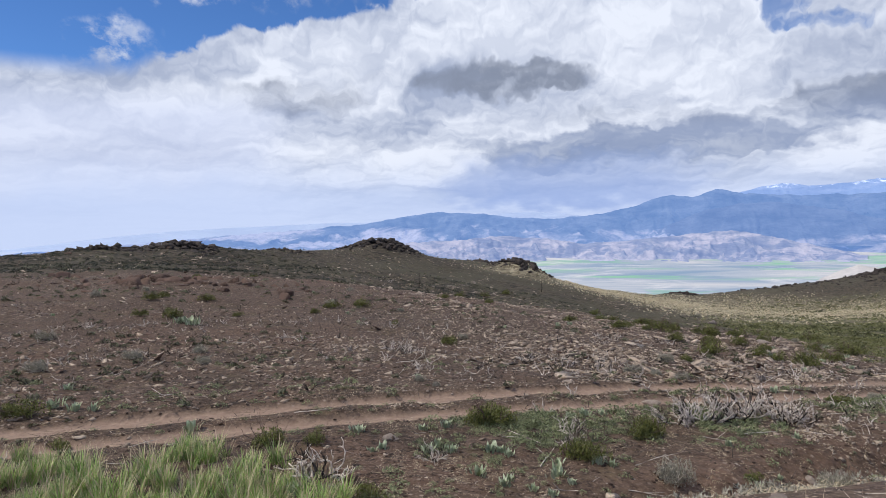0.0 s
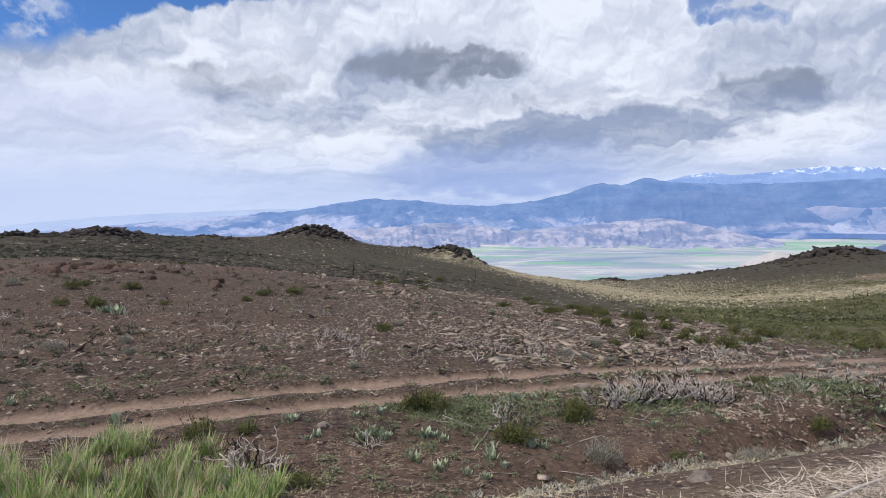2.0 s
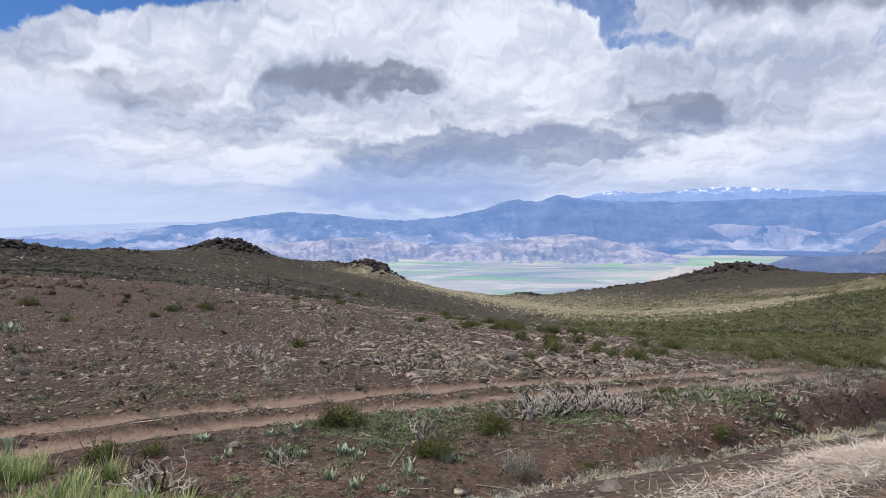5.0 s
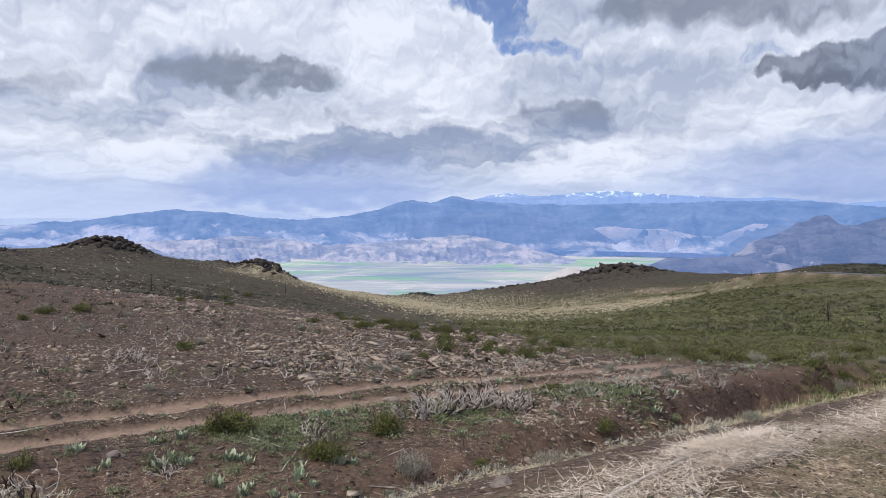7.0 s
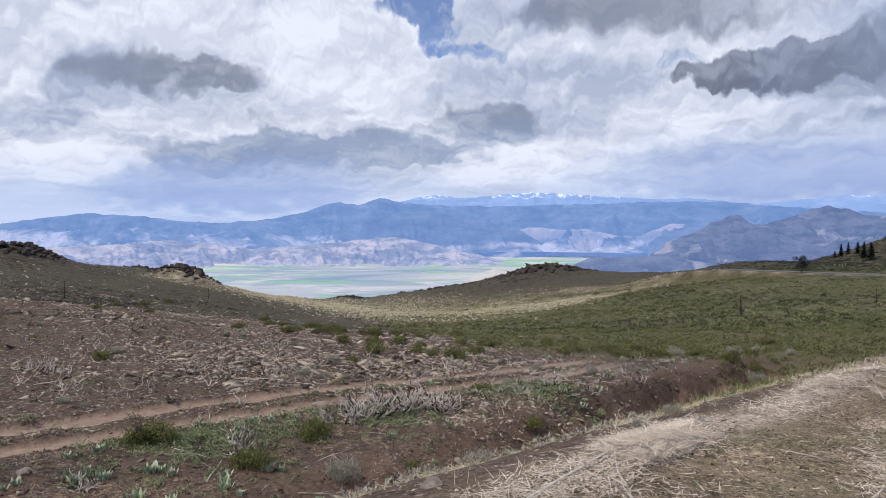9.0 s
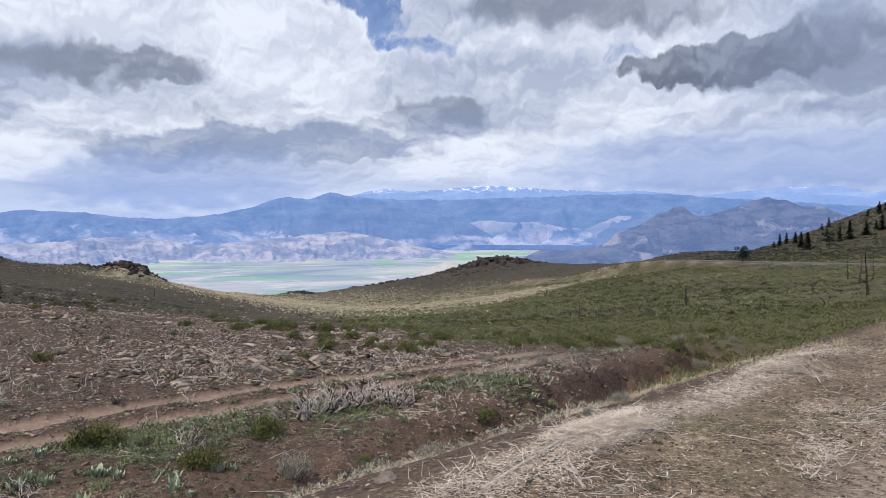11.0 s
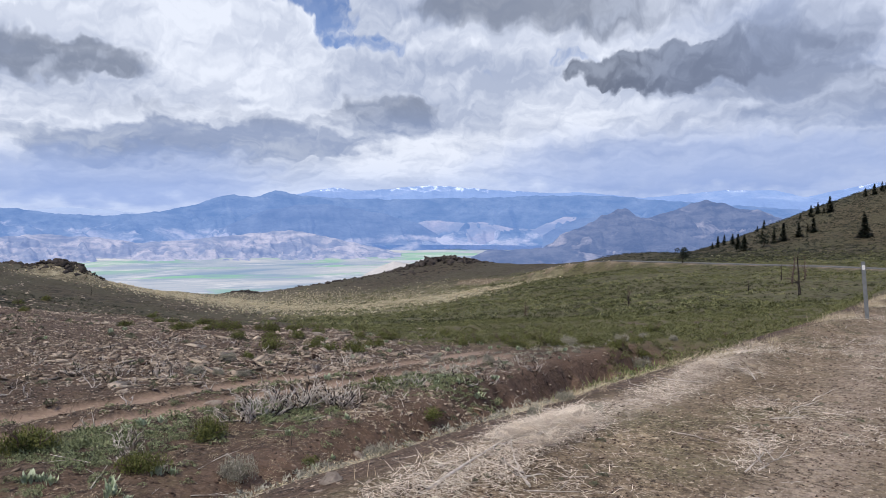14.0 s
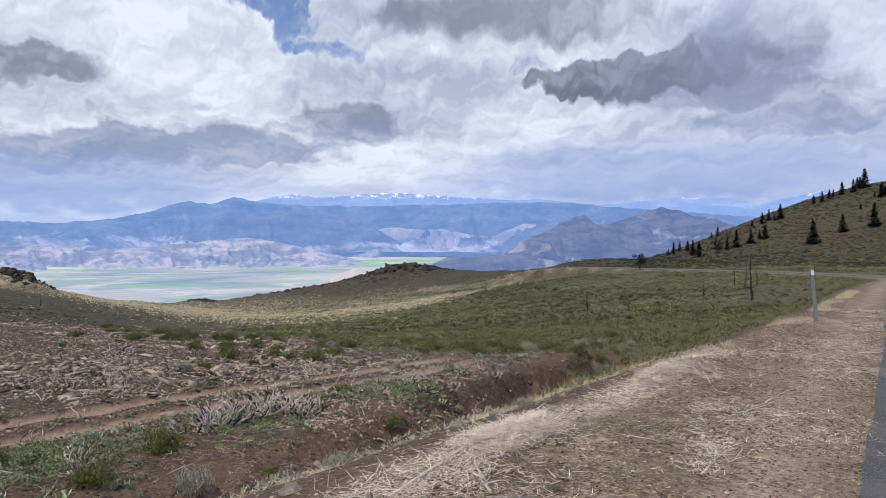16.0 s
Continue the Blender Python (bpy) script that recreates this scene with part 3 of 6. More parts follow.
def build_road():
    across = np.linspace(-ROAD_WIDTH, 0.0, 9) + 0.14
    pts = ROAD[(ROAD_S >= -75) & (ROAD_S <= 270)]
    ss = ROAD_S[(ROAD_S >= -75) & (ROAD_S <= 270)]
    fine = np.concatenate([np.arange(ss[0], 0, 0.75), np.arange(0, 24, 0.06), np.arange(24, ss[-1], 0.75)])
    px, py = np.interp(fine, ss, pts[:, 0]), np.interp(fine, ss, pts[:, 1])
    dx, dy = np.gradient(px), np.gradient(py)
    ln = np.hypot(dx, dy)
    nx, ny = -dy / ln, dx / ln
    v = across[None, :] + ROAD_SHIFT + np.where(np.arange(9) % 8 == 0, 1, 0)[None, :] * (0.04 * vnoise(fine * 0.6, fine * 0) + 0.008 * vnoise(fine * 3.1, fine * 0, 3))[:, None]
    X, Y = px[:, None] + nx[:, None] * v, py[:, None] + ny[:, None] * v
    crown = 0.035 + 0.04 * (1 - ((across + 3.2) / 3.45) ** 2)
    Z = land(X, Y) + crown[None, :]
    me, _ = grid_mesh("road", X, Y, Z, [ASPHALT])
    bm = bmesh.new()
    bm.from_mesh(me)
    rim = [e for e in bm.edges if e.is_boundary]
    for v in [g for g in bmesh.ops.extrude_edge_only(bm, edges=rim)["geom"] if isinstance(g, bmesh.types.BMVert)]:
        v.co.z -= 0.12
    bmesh.ops.recalc_face_normals(bm, faces=bm.faces)
    bm.to_mesh(me)
    bm.free()
    return tagged(new("road", me), "worn grey asphalt road bending round the basin", "road", kind="structure")


build_road()

# ---------------------------------------------------------------- far mountains


def mountain(name, label, crest, near, far, material, foot=-110.0, spurs=1.0, rough=1.0, seed=0, crest_at=0.7, step_az=0.09, category="mountain", gully=170.0, rows=64):
    """A range along a crest given as (bearing, elevation) to fit the camera's view, with eroded spurs."""
    azs, els = [c[0] for c in crest], [c[1] for c in crest]
    az = np.arange(azs[0], azs[-1] + step_az, step_az)
    q = np.linspace(0, 1, rows)
    Q, A = np.meshgrid(q, az, indexing="ij")
    el = np.interp(az, azs, els)
    smooth = np.convolve(np.pad(el, 4, mode="edge"), np.ones(9) / 9, "valid")
    el = 0.6 * el + 0.4 * smooth
    r = near + (far - near) * Q
    top = EYE + (near + (far - near) * crest_at) * np.tan(np.radians(el)) + 9.0 * rough * fbm(az * 1.6, az * 0, 4, seed)
    rise = np.where(Q < crest_at, np.clip(Q / crest_at, 0, 1) ** 1.25, 1 - 0.55 * np.clip((Q - crest_at) / (1 - crest_at), 0, 1))
    x, y = r * np.sin(np.radians(A)), r * np.cos(np.radians(A))
    lift = foot + (top[None, :] - foot) * rise
    warp = 0.35 * gully * fbm(x / (1.5 * gully), y / (1.5 * gully), 3, seed + 3)
    # ribs run down from the crest and fork on the way
    ridge = 1 - np.abs(fbm((x + warp) / gully, (y + warp) / (1.9 * gully), 4, seed + 7)) * 2.4
    rib = 1 - np.abs(fbm((x - warp) / (0.38 * gully), (y + warp) / (0.8 * gully), 3, seed + 5)) * 2.4
    fine = fbm(x / 45, y / 45, 4, seed + 11)
    mask = np.clip(rise * (1 - rise) * 4, 0, 1) ** 0.7
    span = np.maximum(top[None, :] - foot, 20)
    Z = lift + mask * (span * spurs * (0.2 * (ridge - 0.75) + 0.07 * (rib - 0.75)) + 9 * rough * fine)
    me, _ = grid_mesh(name, x, y, Z, [material])
    return tagged(new(name, me), label, category, kind="structure")


# bluish tones and glow hold the haze painted onto each range
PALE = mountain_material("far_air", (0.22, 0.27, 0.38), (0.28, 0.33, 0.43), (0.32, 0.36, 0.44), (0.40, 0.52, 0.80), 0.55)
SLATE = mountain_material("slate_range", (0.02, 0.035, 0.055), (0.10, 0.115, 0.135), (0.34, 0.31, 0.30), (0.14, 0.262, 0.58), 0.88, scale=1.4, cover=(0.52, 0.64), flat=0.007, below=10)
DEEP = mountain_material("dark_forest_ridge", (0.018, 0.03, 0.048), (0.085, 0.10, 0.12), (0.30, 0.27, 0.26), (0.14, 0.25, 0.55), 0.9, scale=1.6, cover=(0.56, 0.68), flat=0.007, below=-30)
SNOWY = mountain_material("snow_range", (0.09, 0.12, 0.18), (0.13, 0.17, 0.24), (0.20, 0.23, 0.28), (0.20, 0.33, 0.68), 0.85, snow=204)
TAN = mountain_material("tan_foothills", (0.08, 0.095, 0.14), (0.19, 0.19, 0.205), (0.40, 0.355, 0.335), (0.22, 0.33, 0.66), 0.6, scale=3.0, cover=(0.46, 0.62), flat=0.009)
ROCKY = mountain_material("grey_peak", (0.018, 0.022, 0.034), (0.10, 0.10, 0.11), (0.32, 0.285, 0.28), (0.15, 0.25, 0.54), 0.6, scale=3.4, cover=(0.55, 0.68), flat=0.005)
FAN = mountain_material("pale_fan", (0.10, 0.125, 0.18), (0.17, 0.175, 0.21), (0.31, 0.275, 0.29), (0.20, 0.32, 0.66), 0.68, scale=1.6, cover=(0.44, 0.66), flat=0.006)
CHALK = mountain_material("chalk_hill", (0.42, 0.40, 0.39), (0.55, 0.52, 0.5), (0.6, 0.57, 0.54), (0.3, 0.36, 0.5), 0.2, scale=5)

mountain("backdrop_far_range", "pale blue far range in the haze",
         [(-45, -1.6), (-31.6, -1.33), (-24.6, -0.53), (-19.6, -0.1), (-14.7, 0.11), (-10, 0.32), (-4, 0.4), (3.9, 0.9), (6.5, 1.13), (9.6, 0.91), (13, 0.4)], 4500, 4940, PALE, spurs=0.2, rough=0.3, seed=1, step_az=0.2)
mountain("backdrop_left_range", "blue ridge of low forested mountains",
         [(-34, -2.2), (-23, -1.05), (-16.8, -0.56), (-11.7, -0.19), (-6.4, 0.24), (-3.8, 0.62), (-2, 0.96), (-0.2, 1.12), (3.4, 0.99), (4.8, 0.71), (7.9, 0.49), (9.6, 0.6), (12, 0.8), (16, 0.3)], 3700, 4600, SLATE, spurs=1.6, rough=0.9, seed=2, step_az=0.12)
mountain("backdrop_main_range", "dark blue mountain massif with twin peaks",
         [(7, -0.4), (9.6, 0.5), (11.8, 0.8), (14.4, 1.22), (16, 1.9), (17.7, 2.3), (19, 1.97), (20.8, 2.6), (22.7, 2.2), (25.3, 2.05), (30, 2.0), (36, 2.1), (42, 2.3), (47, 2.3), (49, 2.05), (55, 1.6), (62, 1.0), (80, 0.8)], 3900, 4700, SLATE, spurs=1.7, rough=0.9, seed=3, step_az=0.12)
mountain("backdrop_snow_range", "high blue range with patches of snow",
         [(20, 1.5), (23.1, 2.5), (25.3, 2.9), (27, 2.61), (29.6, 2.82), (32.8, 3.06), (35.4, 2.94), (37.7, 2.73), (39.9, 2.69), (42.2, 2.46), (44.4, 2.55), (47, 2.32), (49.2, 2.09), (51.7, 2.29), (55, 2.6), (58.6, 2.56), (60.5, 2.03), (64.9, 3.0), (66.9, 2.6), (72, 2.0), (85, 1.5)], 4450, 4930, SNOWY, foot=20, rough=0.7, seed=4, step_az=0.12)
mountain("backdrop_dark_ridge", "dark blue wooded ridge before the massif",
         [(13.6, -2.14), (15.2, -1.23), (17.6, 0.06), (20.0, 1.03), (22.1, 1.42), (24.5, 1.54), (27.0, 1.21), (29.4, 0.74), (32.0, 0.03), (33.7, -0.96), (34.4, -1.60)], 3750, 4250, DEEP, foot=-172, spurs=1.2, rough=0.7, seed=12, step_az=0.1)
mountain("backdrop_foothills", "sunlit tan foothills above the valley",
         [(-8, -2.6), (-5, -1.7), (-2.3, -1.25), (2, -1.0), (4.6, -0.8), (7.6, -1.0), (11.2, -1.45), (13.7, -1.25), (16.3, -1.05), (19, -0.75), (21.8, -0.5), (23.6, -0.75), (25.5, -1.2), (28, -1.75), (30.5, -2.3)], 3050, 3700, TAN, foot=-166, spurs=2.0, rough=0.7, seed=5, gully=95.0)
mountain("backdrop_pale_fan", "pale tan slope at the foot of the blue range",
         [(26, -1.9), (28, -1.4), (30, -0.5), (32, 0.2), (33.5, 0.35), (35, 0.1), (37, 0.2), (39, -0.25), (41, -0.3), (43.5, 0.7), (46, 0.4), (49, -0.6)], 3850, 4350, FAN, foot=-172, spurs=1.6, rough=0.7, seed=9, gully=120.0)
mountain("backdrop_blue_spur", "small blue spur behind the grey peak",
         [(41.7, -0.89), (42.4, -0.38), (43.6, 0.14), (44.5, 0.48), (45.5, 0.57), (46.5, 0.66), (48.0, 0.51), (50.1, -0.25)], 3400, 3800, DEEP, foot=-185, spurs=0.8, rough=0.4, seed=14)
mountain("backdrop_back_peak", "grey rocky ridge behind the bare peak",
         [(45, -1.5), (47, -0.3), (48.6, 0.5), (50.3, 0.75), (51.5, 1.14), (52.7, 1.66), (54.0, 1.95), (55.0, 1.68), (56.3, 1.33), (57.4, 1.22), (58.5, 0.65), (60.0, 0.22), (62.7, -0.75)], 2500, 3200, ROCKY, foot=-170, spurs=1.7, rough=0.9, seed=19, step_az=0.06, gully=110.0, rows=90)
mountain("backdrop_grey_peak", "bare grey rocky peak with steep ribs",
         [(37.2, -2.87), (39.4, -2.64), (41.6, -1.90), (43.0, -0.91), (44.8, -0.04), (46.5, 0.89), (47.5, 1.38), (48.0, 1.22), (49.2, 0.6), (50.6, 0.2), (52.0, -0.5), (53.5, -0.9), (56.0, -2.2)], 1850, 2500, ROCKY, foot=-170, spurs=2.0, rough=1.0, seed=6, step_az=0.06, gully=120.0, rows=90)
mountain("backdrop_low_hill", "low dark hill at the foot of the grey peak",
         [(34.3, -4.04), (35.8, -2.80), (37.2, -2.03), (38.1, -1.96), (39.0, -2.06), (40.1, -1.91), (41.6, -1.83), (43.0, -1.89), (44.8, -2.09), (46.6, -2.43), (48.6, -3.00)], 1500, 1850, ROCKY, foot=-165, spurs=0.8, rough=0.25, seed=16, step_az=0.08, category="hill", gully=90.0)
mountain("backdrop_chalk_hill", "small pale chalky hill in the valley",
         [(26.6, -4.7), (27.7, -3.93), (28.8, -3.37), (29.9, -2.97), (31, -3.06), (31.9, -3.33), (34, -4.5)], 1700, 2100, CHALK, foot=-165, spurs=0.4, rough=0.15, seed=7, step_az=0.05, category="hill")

# ---------------------------------------------------------------- more materials


def stone_material(name, a, b, c, scale=1.0):
    n = Nodes(name, 0.88)
    local = n.nt.nodes.new("ShaderNodeTexCoord").outputs["Object"]
    pick = n.math("FRACT", n.math("ADD", n.math("MULTIPLY", n.island(), 7.3), n.random()))
    base = n.mix(pick, a, b)
    base = n.mix(n.ramp(n.noise(7 * scale, 6, 0.7, 0.3), 0.42, 0.66), base, c)
    base = n.mix(n.ramp(n.noise(30 * scale, 4, 0.7), 0.56, 0.74), base, (0.05, 0.045, 0.04))
    n.color(base)
    n.bump(n.noise(22 * scale, 6, 0.7), 0.6, 0.03 / scale)
    return n.mat


def leaf_material(name, a, b, c, rough=0.7, soft=0.25):
    n = Nodes(name, rough)
    pick = n.math("FRACT", n.math("ADD", n.math("MULTIPLY", n.island(), 5.1), n.random()))
    base = n.mix(pick, a, b)
    base = n.mix(n.ramp(n.noise(1.7, 4), 0.45, 0.7), base, c)
    n.color(base)
    n.bsdf.inputs["Subsurface Weight"].default_value = 0.0
    n.bsdf.inputs["Transmission Weight"].default_value = 0.0
    return n.mat


def bark_material(name, a, b, c):
    n = Nodes(name, 0.9)
    base = n.mix(n.ramp(n.noise(14, 6, 0.7), 0.4, 0.62), a, b)
    base = n.mix(n.ramp(n.noise(3, 4, 0.6), 0.5, 0.66), base, c)
    n.color(base)
    n.bump(n.noise(60, 4, 0.7), 0.5, 0.01)
    return n.mat


CLOD = stone_material("soil_clod", (0.025, 0.017, 0.014), (0.12, 0.078, 0.06), (0.07, 0.046, 0.036))
STONE = stone_material("field_stone", (0.105, 0.073, 0.056), (0.62, 0.52, 0.42), (0.35, 0.28, 0.225))
DARKROCK = stone_material("dark_outcrop", (0.014, 0.012, 0.012), (0.065, 0.055, 0.052), (0.075, 0.062, 0.056), 0.35)
REDROCK = stone_material("red_boulder", (0.05, 0.031, 0.025), (0.15, 0.096, 0.076), (0.155, 0.108, 0.088))
PALEROCK = stone_material("pale_boulder", (0.17, 0.145, 0.13), (0.32, 0.26, 0.215), (0.36, 0.31, 0.27))
MULE = leaf_material("woolly_leaf", (0.22, 0.28, 0.16), (0.60, 0.66, 0.48), (0.40, 0.47, 0.32))
GRASS = leaf_material("green_grass", (0.10, 0.19, 0.035), (0.48, 0.63, 0.23), (0.28, 0.43, 0.11))
DRYGRASS = leaf_material("dry_grass", (0.38, 0.31, 0.20), (0.72, 0.62, 0.44), (0.54, 0.45, 0.31))
STRAW = leaf_material("straw", (0.36, 0.28, 0.21), (0.92, 0.83, 0.73), (0.70, 0.60, 0.50))
BITTER = leaf_material("bitterbrush_leaf", (0.06, 0.07, 0.022), (0.20, 0.21, 0.062), (0.125, 0.135, 0.042))
SAGELEAF = leaf_material("sage_leaf", (0.17, 0.16, 0.12), (0.46, 0.44, 0.37), (0.31, 0.295, 0.24))
FORB = leaf_material("forb_leaf", (0.08, 0.098, 0.046), (0.33, 0.37, 0.21), (0.19, 0.22, 0.118))
SLOPE = leaf_material("slope_brush", (0.065, 0.07, 0.028), (0.22, 0.225, 0.095), (0.135, 0.14, 0.058))
DARKBRUSH = leaf_material("dark_brush", (0.028, 0.034, 0.016), (0.10, 0.11, 0.045), (0.06, 0.07, 0.03))
PALEBRUSH = leaf_material("pale_brush", (0.12, 0.13, 0.055), (0.34, 0.34, 0.17), (0.21, 0.215, 0.10))
HILLBRUSH = leaf_material("hill_brush", (0.07, 0.073, 0.045), (0.17, 0.175, 0.11), (0.12, 0.125, 0.08))
# cloud shade over the wooded hillside is put into this darker tone
WOODBRUSH = leaf_material("wooded_hill_brush", (0.020, 0.024, 0.017), (0.058, 0.064, 0.05), (0.036, 0.041, 0.031))
# pale straw, raised further in tone to stand for sunlight
TUFT = leaf_material("straw_tuft", (0.44, 0.39, 0.28), (0.82, 0.75, 0.56), (0.64, 0.57, 0.42))
NEEDLE = leaf_material("fir_needles", (0.006, 0.011, 0.006), (0.024, 0.034, 0.017), (0.014, 0.021, 0.011))
BONE = bark_material("bleached_wood", (0.46, 0.41, 0.37), (0.76, 0.70, 0.65), (0.20, 0.16, 0.14))
CHAR = bark_material("charred_wood", (0.016, 0.014, 0.013), (0.05, 0.042, 0.038), (0.12, 0.10, 0.09))
TRUNK = bark_material("fir_bark", (0.035, 0.028, 0.022), (0.08, 0.062, 0.048), (0.05, 0.04, 0.03))
RUSTY = bark_material("scorched_bark", (0.06, 0.04, 0.033), (0.17, 0.12, 0.10), (0.22, 0.17, 0.15))


def plain_material(name, color, rough=0.6):
    n = Nodes(name, rough)
    tone = tuple(0.75 * c for c in color)
    n.color(n.mix(n.ramp(n.noise(12, 5, 0.7), 0.4, 0.7), color, tone))
    return n.mat


POSTGREY = plain_material("weathered_post", (0.20, 0.21, 0.22), 0.7)
REFLECT = plain_material("white_reflector", (0.85, 0.85, 0.85), 0.3)

# ---------------------------------------------------------------- builders


class Soup:
    """Triangles gathered for one mesh."""

    def __init__(self):
        self.v, self.f = [], []

    def strip(self, left, right):
        k = len(self.v)
        for a, b in zip(left, right):
            self.v += [a, b]
        for i in range(len(left) - 1):
            a = k + 2 * i
            self.f += [(a, a + 1, a + 3), (a, a + 3, a + 2)]

    def blade(self, base, yaw, lean, length, width, bend=0.4, n=3, belly=False):
        """A leaf that rises from base, leans out along yaw and droops."""
        base = Vector(base)
        out, side = Vector((math.cos(yaw), math.sin(yaw), 0)), Vector((-math.sin(yaw), math.cos(yaw), 0))
        if n == 1:
            k = len(self.v)
            tip = base + (out * math.sin(lean) + Vector((0, 0, 1)) * math.cos(lean)) * length
            self.v += [base - side * width * 0.5, base + side * width * 0.5, tip]
            self.f.append((k, k + 1, k + 2))
            return
        p, left, right = base.copy(), [], []
        for i in range(n + 1):
            q = i / n
            w = width * (math.sin(math.pi * min(1, 0.18 + 0.82 * q)) if belly else (1 - q)) * 0.5 + 0.0008
            left.append(p - side * w)
            right.append(p + side * w)
            a = lean + bend * q
            p = p + (out * math.sin(a) + Vector((0, 0, 1)) * math.cos(a)) * (length / n)
        self.strip(left, right)

    def tube(self, pts, r0, r1, sides=5):
        k, n = len(self.v), len(pts)
        for i, p in enumerate(pts):
            d = (Vector(pts[min(i + 1, n - 1)]) - Vector(pts[max(i - 1, 0)])).normalized()
            u = d.cross(Vector((0.31, 0.77, 0.55))).normalized()
            w = d.cross(u)
            r = r0 + (r1 - r0) * i / (n - 1)
            for j in range(sides):
                a = 2 * math.pi * j / sides
                self.v.append(Vector(p) + (u * math.cos(a) + w * math.sin(a)) * r)
        for i in range(n - 1):
            for j in range(sides):
                a, b = k + i * sides + j, k + i * sides + (j + 1) % sides
                self.f += [(a, b, b + sides), (a, b + sides, a + sides)]
        tip = k + (n - 1) * sides
        for j in range(1, sides - 1):
            self.f.append((tip, tip + j, tip + j + 1))

    def twig(self, rng, p, d, length, radius, wander=0.35, forks=2, depth=2, sides=5):
        """A crooked branch that forks."""
        pts, q, h = [Vector(p)], Vector(p), Vector(d).normalized()
        n = 5
        for i in range(n):
            h = (h + Vector([rng.uniform(-wander, wander) for _ in range(3)])).normalized()
            q = q + h * (length / n)
            pts.append(q.copy())
        self.tube(pts, radius, radius * 0.45, sides)
        if depth > 0:
            for _ in range(forks):
                i = rng.randint(2, n)
                h2 = (h + Vector((rng.uniform(-1, 1), rng.uniform(-1, 1), rng.uniform(-0.2, 0.9)))).normalized()
                self.twig(rng, pts[i], h2, length * rng.uniform(0.4, 0.7), radius * 0.6, wander, forks, depth - 1, max(3, sides - 1))

    def hull(self, pts):
        bm = bmesh.new()
        for p in pts:
            bm.verts.new(p)
        bmesh.ops.convex_hull(bm, input=bm.verts)
        bmesh.ops.delete(bm, geom=[v for v in bm.verts if not v.link_faces], context="VERTS")
        bmesh.ops.triangulate(bm, faces=bm.faces)
        bm.verts.index_update()
        k = len(self.v)
        self.v += [v.co.copy() for v in bm.verts]
        self.f += [tuple(k + v.index for v in f.verts) for f in bm.faces]
        bm.free()

    def arrays(self):
        return np.array([tuple(v) for v in self.v], float), np.array(self.f, int)

    def mesh(self, name, material, smooth=False):
        V, F = self.arrays()
        return tri_mesh(name, V, F, material, smooth)


def tri_mesh(name, V, F, material, smooth=False):
    me = bpy.data.meshes.new(name)
    me.vertices.add(len(V))
    me.vertices.foreach_set("co", np.ascontiguousarray(V, dtype=np.float32).ravel())
    me.loops.add(F.size)
    me.loops.foreach_set("vertex_index", np.ascontiguousarray(F, dtype=np.int32).ravel())
    me.polygons.add(len(F))
    me.polygons.foreach_set("loop_start", np.arange(len(F)) * 3)
    me.polygons.foreach_set("loop_total", np.full(len(F), 3))
    if smooth:
        me.polygons.foreach_set("use_smooth", np.ones(len(F), bool))
    me.materials.append(material)
    me.update(calc_edges=True)
    return me


def part(name, soup, material, parent, label="", smooth=False):
    me = soup if isinstance(soup, bpy.types.Mesh) else soup.mesh(name, material, smooth)
    ob = new(name, me)
    ob.parent = parent
    return tagged(ob, label)


def thing(name, label, category, group="", kind=""):
    return tagged(new(name), label, category, group, kind)


def scatter(name, kinds, places, material, label, category, tilt=0.15, sink=0.0, smooth=False):
    """Many small pieces joined into one object: places are rows of x, y, size, and each takes one of the kinds."""
    rng = np.random.default_rng(len(places))
    x, y, size = places.T
    z = land(x, y)
    which = rng.integers(0, len(kinds), len(places))
    vs, fs, base = [], [], 0
    for k, (V, F) in enumerate(kinds):
        idx = np.flatnonzero(which == k)
        if not len(idx):
            continue
        a = rng.uniform(0, 2 * np.pi, len(idx))
        tx, ty = rng.normal(0, tilt, len(idx)), rng.normal(0, tilt, len(idx))
        c, s = np.cos(a)[:, None], np.sin(a)[:, None]
        sz = size[idx][:, None]
        px, py, pz = V[None, :, 0], V[None, :, 1], V[None, :, 2]
        qx, qy = c * px - s * py, s * px + c * py
        qz = pz + qx * tx[:, None] + qy * ty[:, None]
        P = np.stack([qx * sz + x[idx][:, None], qy * sz + y[idx][:, None], qz * sz + (z[idx] - sink * size[idx])[:, None]], -1)
        vs.append(P.reshape(-1, 3))
        fs.append((F[None] + (np.arange(len(idx)) * len(V))[:, None, None] + base).reshape(-1, 3))
        base += len(idx) * len(V)
    ob = new(name, tri_mesh(name, np.concatenate(vs), np.concatenate(fs), material, smooth))
    return tagged(ob, label, category, kind="stuff")


def rock_shape(rng, flat=0.45, n=14, long=1.3, rough=0.8):
    s = Soup()
    pts = []
    for _ in range(n):
        v = Vector((rng.gauss(0, 1), rng.gauss(0, 1), rng.gauss(0, 1))).normalized()
        k = rng.uniform(rough, 1.0)
        pts.append(Vector((v.x * 0.5 * long * k, v.y * 0.5 * k, v.z * 0.5 * flat * k)))
    s.hull(pts)
    return s


def pebble_shape(rng):
    """A chip of eight faces."""
    s = Soup()
    s.v = [Vector(p) * rng.uniform(0.7, 1.1) for p in ((0.6, 0, 0), (0, 0.42, 0), (-0.6, 0.05, 0), (0.05, -0.42, 0), (0.1, 0, 0.3), (0, 0, -0.2))]
    s.f = [(0, 1, 4), (1, 2, 4), (2, 3, 4), (3, 0, 4), (1, 0, 5), (2, 1, 5), (3, 2, 5), (0, 3, 5)]
    return s


